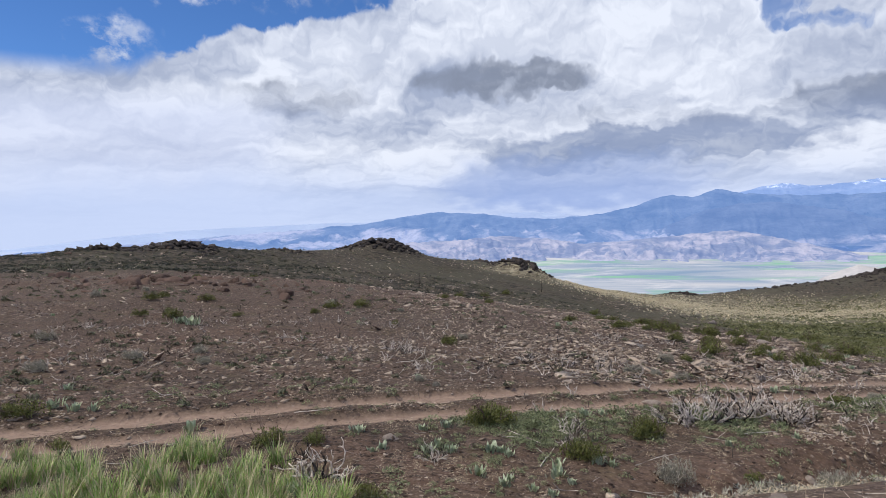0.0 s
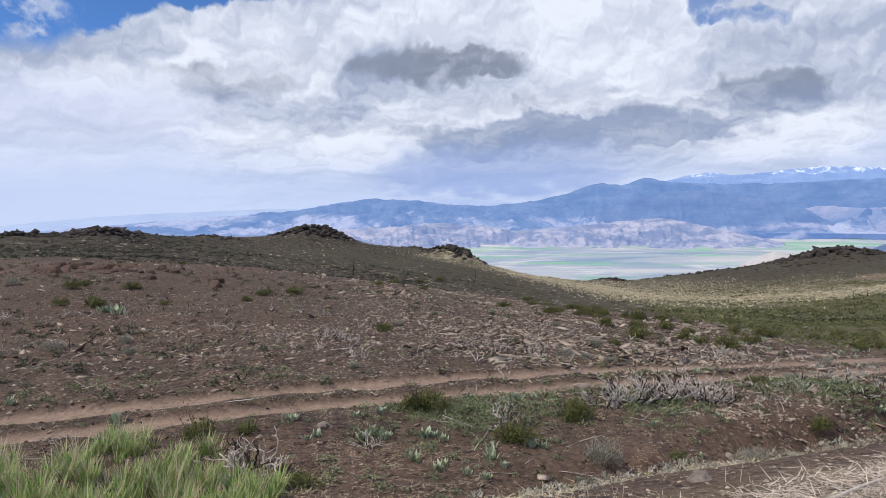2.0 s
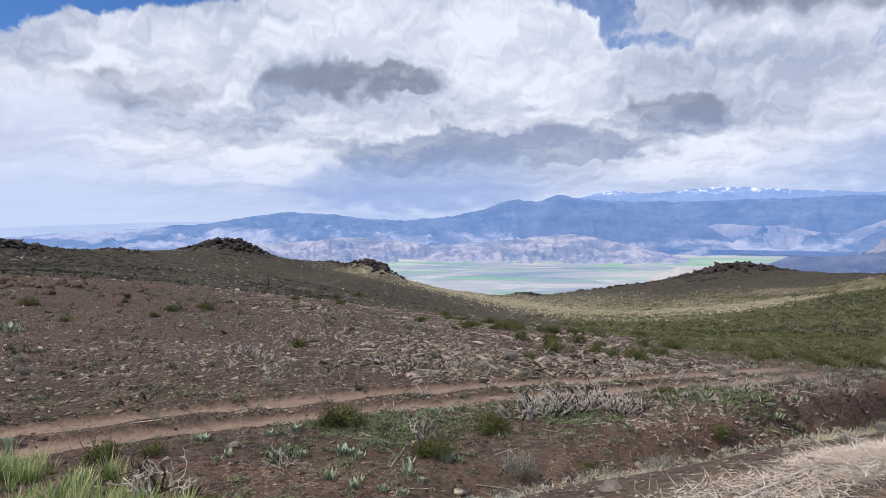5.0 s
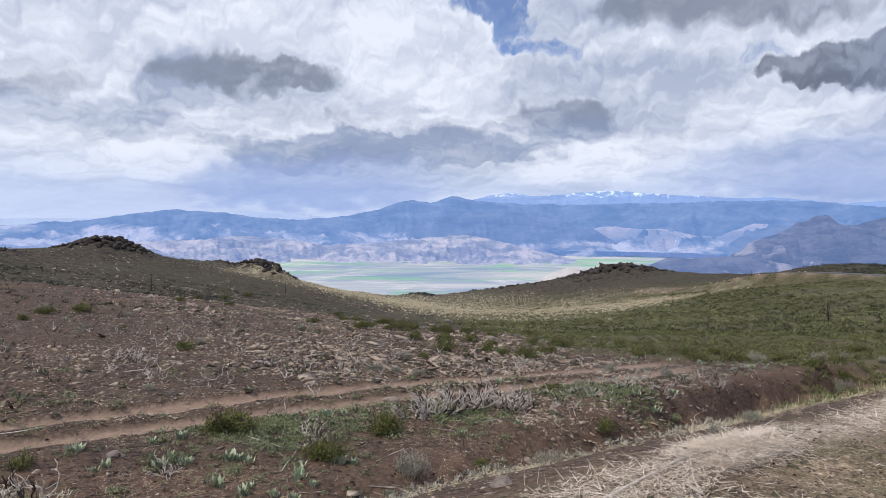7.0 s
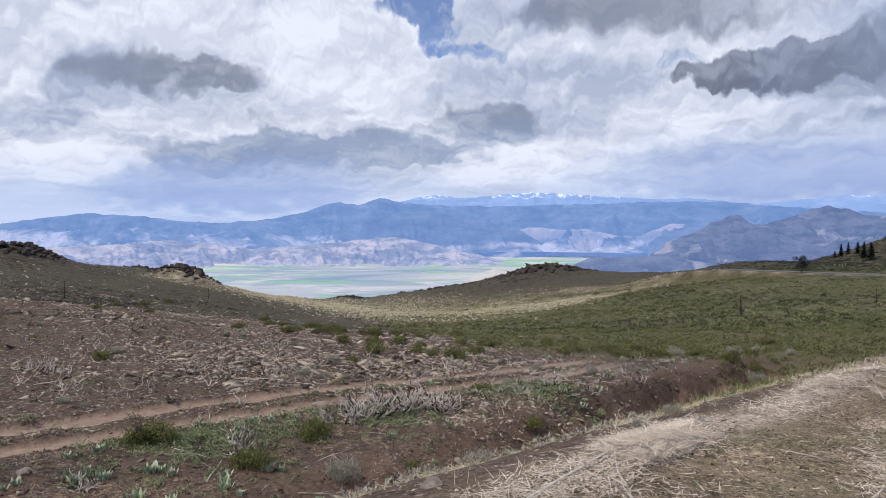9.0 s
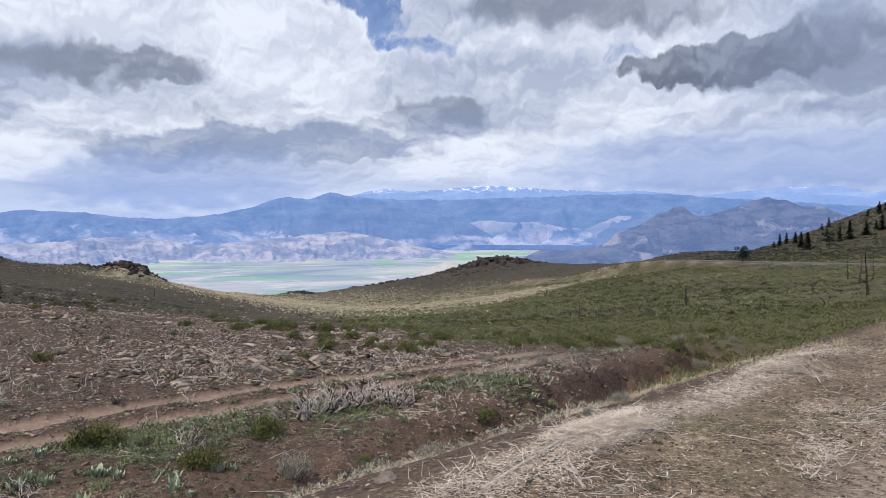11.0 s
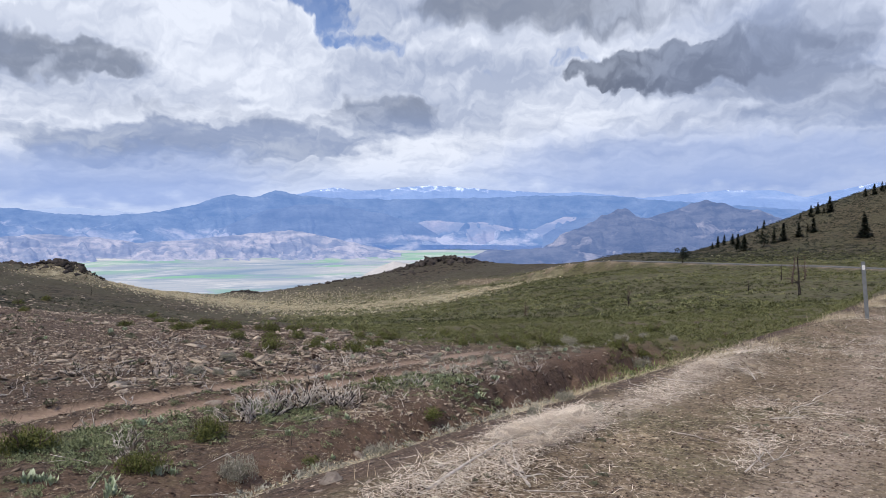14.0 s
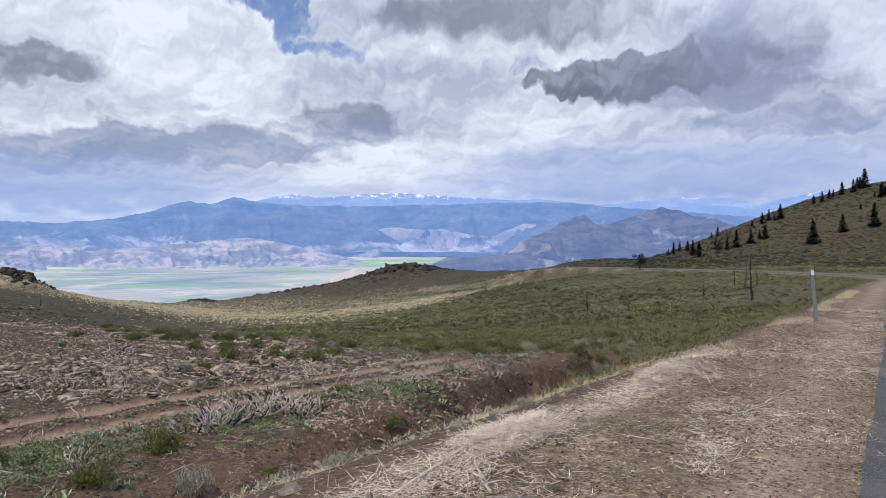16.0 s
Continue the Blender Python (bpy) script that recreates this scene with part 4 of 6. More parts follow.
def boulder_shape(rng, flat=0.7):
    """A rounded, chipped boulder about a metre long."""
    bm = bmesh.new()
    bmesh.ops.create_icosphere(bm, subdivisions=3, radius=0.5)
    o = Vector((rng.uniform(0, 50), rng.uniform(0, 50), 0))
    cuts = [Vector((rng.gauss(0, 1), rng.gauss(0, 1), rng.gauss(0, 0.8))).normalized() for _ in range(11)]
    for v in bm.verts:
        p = v.co.copy()
        for c in cuts:
            over = p.dot(c) - 0.3
            if over > 0:
                p -= c * over * 0.95
        p *= 1 + 0.16 * noise.noise(v.co * 2.4 + o) + 0.06 * noise.noise(v.co * 7 + o)
        v.co = Vector((p.x * 1.25, p.y, p.z * flat))
    s = Soup()
    bm.verts.index_update()
    bmesh.ops.triangulate(bm, faces=bm.faces)
    s.v = [v.co.copy() for v in bm.verts]
    s.f = [tuple(v.index for v in f.verts) for f in bm.faces]
    bm.free()
    return s

# ---------------------------------------------------------------- plants and stones near the road
# x, y and height or size in metres
MULE_AT = [
    (-7.66, 14.75, 0.37), (-7.23, 14.7, 0.32), (-8.16, 14.91, 0.41), (-8.66, 16.44, 0.33), (-9.72, 27.57, 0.79), (-10.23, 27.89, 0.61), (-4.77, 13.42, 0.42), (-1.58, 13.04, 0.28),
    (-0.42, 13.21, 0.26), (0.02, 13.43, 0.31), (1.71, 10.99, 0.33), (0.92, 11.95, 0.24), (1.27, 10.28, 0.21), (0.94, 10.7, 0.2), (2.45, 11.41, 0.29), (-2.2, 9.95, 0.34),
    (-0.27, 11.96, 0.3), (2.86, 14.65, 0.29), (2.52, 14.35, 0.26), (3.23, 14.73, 0.24), (1.78, 11.42, 0.19), (12.5, 43.5, 0.5), (-0.66, 17.83, 0.26), (-1.19, 11.71, 0.17),
    (4.98, 11.39, 0.23), (6.68, 13.58, 0.25), (5.14, 12.94, 0.23), (5, 31.6, 0.35), (5.7, 32.5, 0.31)]
MULE2_AT = [
    (-1.06, 11.94, 0.24), (-0.15, 12.36, 0.28), (0.11, 11.98, 0.26), (0.75, 11.99, 0.3), (1.04, 11.77, 0.25), (1.68, 10.81, 0.31), (1.86, 10.51, 0.18), (2.66, 11.39, 0.23),
    (1.52, 10.14, 0.19), (5.64, 14.72, 0.28), (11.26, 16.82, 0.32), (10.2, 16.27, 0.34), (11.42, 16.26, 0.32), (13.54, 17.34, 0.32), (11.89, 16.02, 0.35), (0.48, 10.82, 0.31),
    (0.85, 10.45, 0.24), (2.99, 10.36, 0.18), (5.62, 11.99, 0.17), (20.2, 24.2, 0.35), (19.4, 25.2, 0.3), (16.9, 24.8, 0.33)]
GREEN_AT = [
    (-3.12, 12.4, 0.36), (-8.38, 14.28, 0.48), (0.89, 13.73, 0.49), (2.34, 11.73, 0.41), (3.73, 13.39, 0.41), (-2.21, 12.26, 0.26), (-12.5, 29.5, 0.35), (-11.2, 29.4, 0.5),
    (-8.7, 30.3, 0.25), (-5.7, 31.9, 0.31), (8.1, 33.8, 0.44), (12.5, 39.2, 0.52), (12.7, 35.6, 0.42), (14.6, 36, 0.55), (7.65, 22.91, 0.31), (13.1, 29.5, 0.36),
    (-6.76, 12.41, 0.25), (-1.01, 9.89, 0.28), (-13.34, 23.99, 0.3), (-1.96, 29.05, 0.23), (14.12, 26.21, 0.47), (17.3, 30.8, 0.5), (11.45, 24.46, 0.39)]
GREEN2_AT = [
    (2.24, 11.63, 0.33), (0.91, 13.73, 0.43), (3.66, 13.32, 0.34), (9.06, 14.06, 0.33), (5.02, 11.65, 0.17), (9.35, 16.86, 0.28), (20.4, 27.4, 0.43), (21.2, 25.6, 0.53),
    (22.6, 24.9, 0.59), (25.4, 25.1, 0.51), (11.27, 25.77, 0.4), (15.3, 29.9, 0.43), (0.21, 24, 0.38), (6.4, 110.6, 0.87), (11.2, 128.2, 1.01), (9.8, 30.5, 0.46),
    (13, 34.8, 0.47), (12.4, 58.6, 0.57), (-5.3, 34.2, 0.44)]
SAGE_AT = [
    (-13.13, 23.78, 0.52), (-10.72, 18.7, 0.51), (-7.33, 21.56, 0.43), (-6.61, 19.66, 0.36), (-8.84, 20.34, 0.46), (3.57, 11.09, 0.58), (-5.7, 36.2, 0.52), (-3.25, 28.34, 0.23),
    (-16.5, 34.1, 0.54), (-15.4, 37.2, 0.38), (-5.9, 45.1, 0.43), (5.21, 19.81, 0.43), (6.86, 22.1, 0.44), (0.7, 26.03, 0.33)]
SAGE2_AT = [
    (3.52, 10.91, 0.53), (25.9, 22.3, 0.81), (16.8, 18.65, 0.69), (4.67, 5.32, 0.17), (8.69, 13.58, 0.4), (6.79, 12.65, 0.43), (7.55, 13.09, 0.42), (10.07, 14.08, 0.42),
    (5.58, 5.87, 0.2), (4.95, 4.81, 0.15), (27.2, 24.6, 0.7), (24.4, 25.4, 0.67), (5.72, 19.41, 0.29), (6.24, 18.95, 0.32), (-0.2, 16.89, 0.19), (-0.63, 17.44, 0.25),
    (-3.31, 29.65, 0.24), (-2.1, 34.7, 0.33), (46.9, 132.4, 1.11)]
BURNT_AT = [
    (4.75, 14.38, 0.74), (5.29, 14.48, 0.87), (6.21, 15.13, 0.87), (6.93, 15.14, 0.78), (7.46, 15.04, 0.76), (2.36, 13.08, 0.54), (-0.21, 11.46, 0.42), (1.98, 14.82, 0.41),
    (8.32, 17.48, 0.47), (4.2, 16.05, 0.35), (-1.64, 22.48, 0.47), (-1.15, 21.79, 0.52), (10.2, 16.27, 0.52), (11.26, 16.82, 0.45), (11.68, 16.38, 0.48), (15.22, 18.12, 0.65),
    (16.6, 18.97, 0.69), (3.11, 19.92, 0.35), (4.34, 20.5, 0.33), (2.45, 20.76, 0.3), (7.12, 20.53, 0.35), (13.15, 17.08, 0.59)]
BURNT2_AT = [
    (-1.9, 10.48, 0.71), (2.13, 12.12, 0.4), (-7.7, 103.5, 0.65), (-1.17, 22.37, 0.43), (2.38, 21.07, 0.41), (3.44, 20.45, 0.4), (4.51, 20.9, 0.41), (6.19, 14.99, 0.79),
    (5.22, 14.61, 0.83), (7.13, 14.98, 0.75), (6.51, 22.11, 0.33), (-3.12, 16.33, 0.32), (-5.35, 17.06, 0.23), (-8.54, 24.32, 0.25), (0.97, 19.41, 0.28)]
BOULDER_AT = [
    (-0.95, 12.5, 0.23), (4.71, 16.33, 0.3), (3.77, 10.39, 0.2), (2.21, 4.72, 0.15), (6.6, 12.3, 0.24), (6.26, 12.22, 0.17), (14.1, 31.7, 0.5), (44.4, 119.2, 1.61),
    (4.43, 20.92, 0.24), (6.07, 21.85, 0.25), (3.06, 17.8, 0.17)]
BOULDER2_AT = [
    (-16.96, 39.4, 0.95), (-17.6, 41.7, 0.8), (-16.5, 41.9, 1.0), (-15.7, 41.5, 0.9), (-12.1, 39.5, 0.75), (-8.65, 39.3, 0.8), (-26.2, 49.4, 1.0), (-24.9, 48.9, 0.8), (-14.6, 41.2, 0.6),
    (-16.3, 37.8, 0.58), (-8.3, 37.6, 0.79), (-1.43, 10.49, 0.26), (-0.97, 12.5, 0.21), (-15.8, 39.7, 0.54), (-20.3, 40.6, 0.5), (-13.1, 41.1, 0.47), (-27.9, 51.2, 0.64),
    (-19, 41.8, 0.43), (-19.1, 47.3, 0.64), (-15.4, 43, 0.43), (4.62, 24.06, 0.27), (4.14, 24.55, 0.2), (-7.6, 52.1, 0.33), (0.87, 17.54, 0.17), (9.48, 23.41, 0.24),
    (7.22, 21.11, 0.21), (7.03, 12.65, 0.3), (-11.9, 45.3, 0.37), (-41.1, 108.1, 1.09), (-49.9, 95.7, 0.85)]
CONIFER_AT = [
    (235.2, 168.7, 2.95), (240.2, 169.9, 5.54), (250, 174, 5.26), (243.2, 165.7, 5.08), (229.8, 154.4, 6.52), (221.3, 146.3, 6.66), (273.8, 175.1, 3.06), (275.7, 173.4, 4.6),
    (255.9, 161.7, 3.09), (238.5, 146.1, 6.14), (243, 145.3, 7.99), (248.4, 142.8, 6.29), (256, 143.8, 3.68), (254.3, 140.7, 6.38), (279.3, 155.8, 5.52), (279.1, 160, 3.03),
    (283.3, 155.2, 5.57), (282, 152.1, 3.02), (282.4, 150, 7.52), (245.6, 119, 9.42), (300.4, 142.1, 5.22), (300.3, 145.5, 4.19), (304.6, 141.2, 4.74), (310.8, 142.5, 3.76),
    (309.6, 138.5, 6.39), (312.5, 135.4, 6.42), (322.1, 138, 5.5), (322.5, 137.1, 5.5), (319.8, 134.2, 9.81), (260.1, 116, 7.59), (267.6, 108.9, 9.97), (285, 120.8, 2.91),
    (299.4, 119.5, 7.09), (299.8, 122, 2.54), (302.3, 119.4, 4.08)]
TREE_AT = [
    (151, 116.9, 4.2), (231.1, 145.3, 4.71)]
SNAG_AT = [
    (83.7, 47.9, 5.32), (109.6, 64, 4.79), (121.4, 68.5, 4.38), (68.7, 61.1, 2.46), (55.4, 64.8, 1.35), (89.3, 58.2, 2.18), (96.8, 124.6, 1.99), (120.2, 72.1, 3.31),
    (92.7, 75.3, 1.32)]
SNAG2_AT = [
    (-3.5, 103.3, 2.44), (53.8, 63.2, 1.97), (68.8, 61.2, 2.47), (81, 115.9, 1.78), (82.6, 114.7, 1.56), (55.1, 108.4, 0.96), (142.6, 151.3, 1.63), (-3.7, 46.9, 0.52),
    (20, 147, 2.34)]
POST_AT = [
    (16.67, 7.97, 1.28)]


def clear_ground(x, y):
    """False on the washed-out ditch's bed and bank and on the wheel track."""
    s, v = (float(q) for q in road_frame(np.array(x), np.array(y)))
    washed = 9 < s < 30 and -1.6 < v - float(ditch_line(s)) < 1.7
    return not washed and float(ruts(np.array([x]), np.array([y]))[0]) < 0.3


def put(kinds, rows, group, sink=0.02, unit=1.0, flip=random.Random(5)):
    """Copies of the models in kinds at rows of x, y, height; the models themselves take the first places."""
    used = set()
    for x, y, h in rows:
        k = flip.randrange(len(kinds))
        ob = kinds[k]
        s = h / unit
        m = Matrix.Translation((x, y, gz(x, y) - sink * h)) @ Matrix.Rotation(flip.uniform(0, 6.28), 4, "Z")
        if k in used:
            ob = copy_thing(ob, m)
        else:
            used.add(k)
            ob.matrix_basis = m
        ob.scale = (s * flip.uniform(0.9, 1.15), s * flip.uniform(0.9, 1.15), s)
        tagged(ob, group=group)
    for k, ob in enumerate(kinds):
        if k not in used:
            for o in (*ob.children_recursive, ob):
                bpy.data.objects.remove(o)


LEAVES = []
for _k in range(4):
    _s = Soup()
    _s.blade((0, 0, 0), 0, 0.06, 1.0, 0.23 + 0.025 * _k, 0.15 + 0.15 * _k, 5, True)
    LEAVES.append(_s.mesh("leaf", MULE))


def mules_ear(seed):
    """A clump of upright woolly leaves, one unit high."""
    rng = random.Random(seed)
    ob = thing("leafy_forb", "clump of upright pale grey-green woolly leaves on bare soil", "plant")
    for i in range(34):
        leaf = part("leaf", LEAVES[i % 4], MULE, ob)
        r = abs(rng.gauss(0, 0.3))
        a = rng.uniform(0, 6.28)
        k = rng.uniform(0.35, 0.74)
        leaf.matrix_basis = Matrix.Translation((r * math.cos(a), r * math.sin(a), 0)) @ Matrix.Rotation(a + rng.uniform(-0.7, 0.7), 4, "Z") @ Matrix.Rotation(rng.uniform(0.0, 0.4), 4, "Y") @ Matrix.Diagonal((k, k, k, 1))
    return ob


def leafy_bush(rng, leaves, radius, height, size, spiky=0.4):
    """The leaves of a low, dense bush."""
    s = Soup()
    lobes = [(rng.uniform(-0.6, 0.6) * radius, rng.uniform(-0.6, 0.6) * radius, rng.uniform(0.55, 1.0)) for _ in range(7)]
    for _ in range(leaves):
        lx, ly, lh = rng.choice(lobes)
        a, q = rng.uniform(0, 6.28), math.sqrt(rng.random())
        x, y = lx + math.cos(a) * q * radius * 0.5, ly + math.sin(a) * q * radius * 0.5
        z = height * lh * math.sqrt(max(0, 1 - q * q)) * rng.uniform(0.35, 1.0)
        s.blade((x, y, z), rng.uniform(0, 6.28), rng.uniform(0, 1.1 + spiky), size * rng.uniform(0.6, 1.5), size * 0.5, 0.0, 1, False)
    return s


def bitterbrush(seed):
    rng = random.Random(seed)
    ob = thing("bitterbrush", "low rounded olive-green bitterbrush with thin twigs", "shrub")
    part("foliage", leafy_bush(rng, 1500, 0.85, 0.85, 0.095), BITTER, ob)
    for _ in range(9):
        s, a = Soup(), rng.uniform(0, 6.28)
        s.twig(rng, (0.1 * math.cos(a), 0.1 * math.sin(a), 0), (math.cos(a), math.sin(a), 1.1), 0.95, 0.018, 0.3, 2, 1, 4)
        part("branch", s, RUSTY, ob)
    return ob


def sagebrush(seed):
    rng = random.Random(seed)
    ob = thing("sagebrush", "grey sagebrush with fine silvery twigs", "shrub")
    s = Soup()
    lobes = [(rng.uniform(-0.42, 0.42), rng.uniform(-0.42, 0.42), rng.uniform(0.25, 0.42), rng.uniform(0.5, 0.85)) for _ in range(9)]
    for _ in range(150):
        a, q = rng.uniform(0, 6.28), math.sqrt(rng.random())
        x, y = math.cos(a) * q * 0.5, math.sin(a) * q * 0.5
        s.blade((x, y, rng.uniform(0.1, 0.45) * (1 - 0.4 * q)), a + rng.uniform(-0.8, 0.8), 0.1 + q * 0.8, rng.uniform(0.25, 0.5), 0.016, rng.uniform(-0.2, 0.4), 2)
    for _ in range(1900):
        lx, ly, lr, lh = rng.choice(lobes)
        a, q = rng.uniform(0, 6.28), math.sqrt(rng.random())
        x, y = lx + math.cos(a) * q * lr, ly + math.sin(a) * q * lr
        s.blade((x, y, lh * math.sqrt(max(0.0, 1 - q * q)) * rng.uniform(0.3, 1.0)), rng.uniform(0, 6.28), rng.uniform(0, 1.0), rng.uniform(0.05, 0.13), 0.026, 0.2, 1)
    part("foliage", s, SAGELEAF, ob)
    for _ in range(7):
        s, a = Soup(), rng.uniform(0, 6.28)
        s.twig(rng, (0, 0, 0), (math.cos(a), math.sin(a), 0.9), 0.5, 0.02, 0.3, 2, 1, 4)
        part("branch", s, BONE, ob)
    return ob


def burnt_shrub(seed, white):
    rng = random.Random(seed)
    ob = thing("burnt_shrub", "bleached skeleton of a burnt shrub with crooked branches" if white else "charred black shrub stub with a few bare branches", "dead shrub")
    for i in range(17 if white else 8):
        s, a, q = Soup(), rng.uniform(0, 6.28), rng.uniform(0, 0.5)
        s.twig(rng, (q * math.cos(a), q * math.sin(a), -0.05), (math.cos(a) * 1.1, math.sin(a) * 1.1, rng.uniform(0.4, 1.5)), rng.uniform(0.45, 0.95), 0.037 if white else 0.05, 0.5, 2, 2 if white else 1, 4)
        part("branch", s, CHAR if not white or i % 4 == 0 else BONE, ob)
    return ob


def tussock(seed, dry):
    """Bunch grass one unit high."""
    rng = random.Random(seed)
    ob = thing("grass_tussock", "thick bunch of fresh green grass with some dry stems", "grass")
    heads = [(rng.uniform(-0.55, 0.55), rng.uniform(-0.55, 0.55), rng.uniform(0.55, 1.05), rng.uniform(0, 0.15)) for _ in range(9)]
    for name, count, mat, tall in (("green_tuft", 300, GRASS, 0.9), ("dry_tuft", 90 + dry, DRYGRASS, 1.2)):
        s = Soup()
        for _ in range(count):
            cx, cy, ch, lean = rng.choice(heads)
            a = rng.uniform(0, 6.28)
            q = rng.random() ** 0.6 * 0.13
            s.blade((cx + q * math.cos(a), cy + q * math.sin(a), 0), a + rng.uniform(-0.9, 0.9), rng.uniform(0, 0.2) + q * 2.2 + lean, tall * ch * rng.uniform(0.35, 1.05), 0.03, rng.uniform(0.0, 0.8), 3)
        part(name, s, mat, ob)
    return ob


def strew(count, az, r, size, seed, want=None):
    """Places for more plants of a kind, metres apart."""
    rng, rows = random.Random(seed), []
    while len(rows) < count:
        a, q = radians(rng.uniform(*az)), rng.uniform(*r)
        x, y = q * math.sin(a), q * math.cos(a)
        s, v = road_frame(np.array([x]), np.array([y]))
        if v[0] - shoulder(s)[0] > 3.5 and float(ruts(np.array([x]), np.array([y]))[0]) < 0.05 and all(math.hypot(x - b[0], y - b[1]) > 0.8 for b in rows) and clear_ground(x, y):
            rows.append((round(x, 2), round(y, 2), rng.uniform(*size)))
    return rows


# grey brush along the foot of the road's bank
_r, BANK_AT = random.Random(17), []
for _k in range(18):
    _s, _v = _r.uniform(0.5, 13.5), _r.uniform(1.4, 4.2)
    _e = ROAD_SHIFT + 3.0 + _v
    BANK_AT.append((3.2 * math.cos(radians(69)) + _s * math.sin(radians(69)) - _e * math.cos(radians(69)), -3.2 * math.sin(radians(69)) + _s * math.cos(radians(69)) + _e * math.sin(radians(69)), _r.uniform(0.14, 0.28)))

put([mules_ear(s) for s in range(5)], MULE_AT + MULE2_AT + strew(24, (24, 46), (19, 36), (0.2, 0.36), 1) + strew(10, (-30, 22), (24, 44), (0.2, 0.3), 2), "woolly-leaved forbs", unit=1.32)
put([bitterbrush(20 + s) for s in range(4)], GREEN_AT + GREEN2_AT + strew(34, (14, 56), (26, 44), (0.3, 0.6), 3) + strew(16, (-30, 20), (34, 60), (0.3, 0.6), 4), "bitterbrush bushes", unit=0.9)
put([sagebrush(40 + s) for s in range(4)], [q for q in SAGE_AT + SAGE2_AT if q != (3.52, 10.91, 0.53) and clear_ground(q[0], q[1])] + BANK_AT + strew(22, (26, 60), (19, 40), (0.25, 0.5), 5), "sagebrush bushes", unit=1.12)
BURNT = [(x, y, h * (0.95 if y < 11 else 0.78 if x < 9 else 0.6)) for x, y, h in BURNT_AT + BURNT2_AT if clear_ground(x, y)]
WHITE_AT = [q for q in BURNT if q[2] > 0.3]
BLACK_AT = [q for q in BURNT if q[2] <= 0.3]
put([burnt_shrub(60 + s, True) for s in range(4)], WHITE_AT, "burnt shrubs", unit=1.1)
put([burnt_shrub(70 + s, False) for s in range(3)], BLACK_AT, "burnt shrubs", unit=0.9)

# the green grass beside the wheel track
_rng, GRASS_AT = random.Random(8), []
while len(GRASS_AT) < 62:
    _x, _y = _rng.uniform(-8.5, -1.6), _rng.uniform(8.6, 11.6)
    top = 10.9 if _x > -4.6 else 10.2 if _x > -5.4 else 11.3
    if _y < top - 0.3 * math.sin(_x * 3) - 0.9 * max(0, _x + 2.6) and all(math.hypot(_x - q[0], _y - q[1]) > 0.32 for q in GRASS_AT):
        GRASS_AT.append((_x, _y, _rng.uniform(0.28, 0.54)))
GRASS_AT += [(-4.15, 12.0, 0.38), (-3.95, 11.75, 0.4), (-3.75, 11.5, 0.38), (-4.2, 11.6, 0.36), (-3.9, 11.2, 0.36)]
put([tussock(80 + s, 22 * (s % 2)) for s in range(4)], GRASS_AT, "bunch grass beside the track", unit=0.9)


def boulder(seed, material, label):
    rng = random.Random(seed)
    ob = new("boulder", boulder_shape(rng, rng.uniform(0.6, 0.85)).mesh("boulder", material))
    return tagged(ob, label, "rock")


put([boulder(90 + s, PALEROCK, "pale weathered boulder half sunk in the soil") for s in range(4)], BOULDER_AT, "loose boulders", sink=0.02, unit=0.85)
put([boulder(95 + s, REDROCK, "red-brown weathered boulder on the slope") for s in range(4)], BOULDER2_AT, "loose boulders", sink=0.02, unit=0.85)

# ---------------------------------------------------------------- stones on the slope
_rng = np.random.default_rng(3)


def sow(count, az, r, want, size, power=1.0):
    """Random places between bearings az and ranges r, kept where want(x, y) is high; rows of x, y, size."""
    rows = np.zeros((0, 3))
    while len(rows) < count:
        a = np.radians(_rng.uniform(az[0], az[1], count))
        q = np.sqrt(_rng.uniform(r[0] ** 2, r[1] ** 2, count)) if power == 1 else r[0] * (r[1] / r[0]) ** _rng.random(count)
        x, y = q * np.sin(a), q * np.cos(a)
        keep = _rng.random(count) < want(x, y)
        rows = np.concatenate([rows, np.stack([x, y, size[0] + (size[1] - size[0]) * _rng.random(count) ** 3.0], -1)[keep]])
    return rows[:count]


def open_soil(x, y):
    s, v = road_frame(x, y)
    return (1 - ruts(x, y)) * step(0.5, 2.5, v - shoulder(s))


def stony(x, y):
    az, r = bearing(x, y), np.hypot(x, y)
    s, v = road_frame(x, y)
    patch = 0.35 + 1.1 * fbm(x * 0.22, y * 0.22, 4, 31)
    rich = step(-12, 4, az) * step(34, 22, az) * step(16, 19.5, r) + 0.22 * step(15, 20, r) + 0.012
    return np.clip(patch * rich, 0, 1) * (1 - ruts(x, y)) * step(2, 4, v - shoulder(s)) * (1 - 0.85 * band_sage(x, y))


_r = random.Random(12)
STONES = [rock_shape(_r, _r.uniform(0.25, 0.6), 8, _r.uniform(1.1, 2.2), 0.65) for _ in range(12)]
STONE_KINDS = [s.arrays() for s in STONES]
PEBBLES = [pebble_shape(_r).arrays() for _ in range(10)]
STONE_MESHES = [s.mesh("stone", STONE) for s in STONES]
scatter("stones", STONE_KINDS, sow(16000, (-33, 40), (9.5, 62), stony, (0.03, 0.28), 2), STONE, "flat angular buff stones strewn over the burnt slope", "stones", 0.32, 0.0)
SLABS = [rock_shape(_r, _r.uniform(0.16, 0.34), 9, _r.uniform(1.3, 2.4), 0.7).arrays() for _ in range(9)]
scatter("stone_slabs", SLABS, sow(1500, (-8, 38), (18.5, 66), stony, (0.16, 0.62), 2), STONE, "broken flat slabs of buff stone on the burnt slope", "stones", 0.22, 0.0)
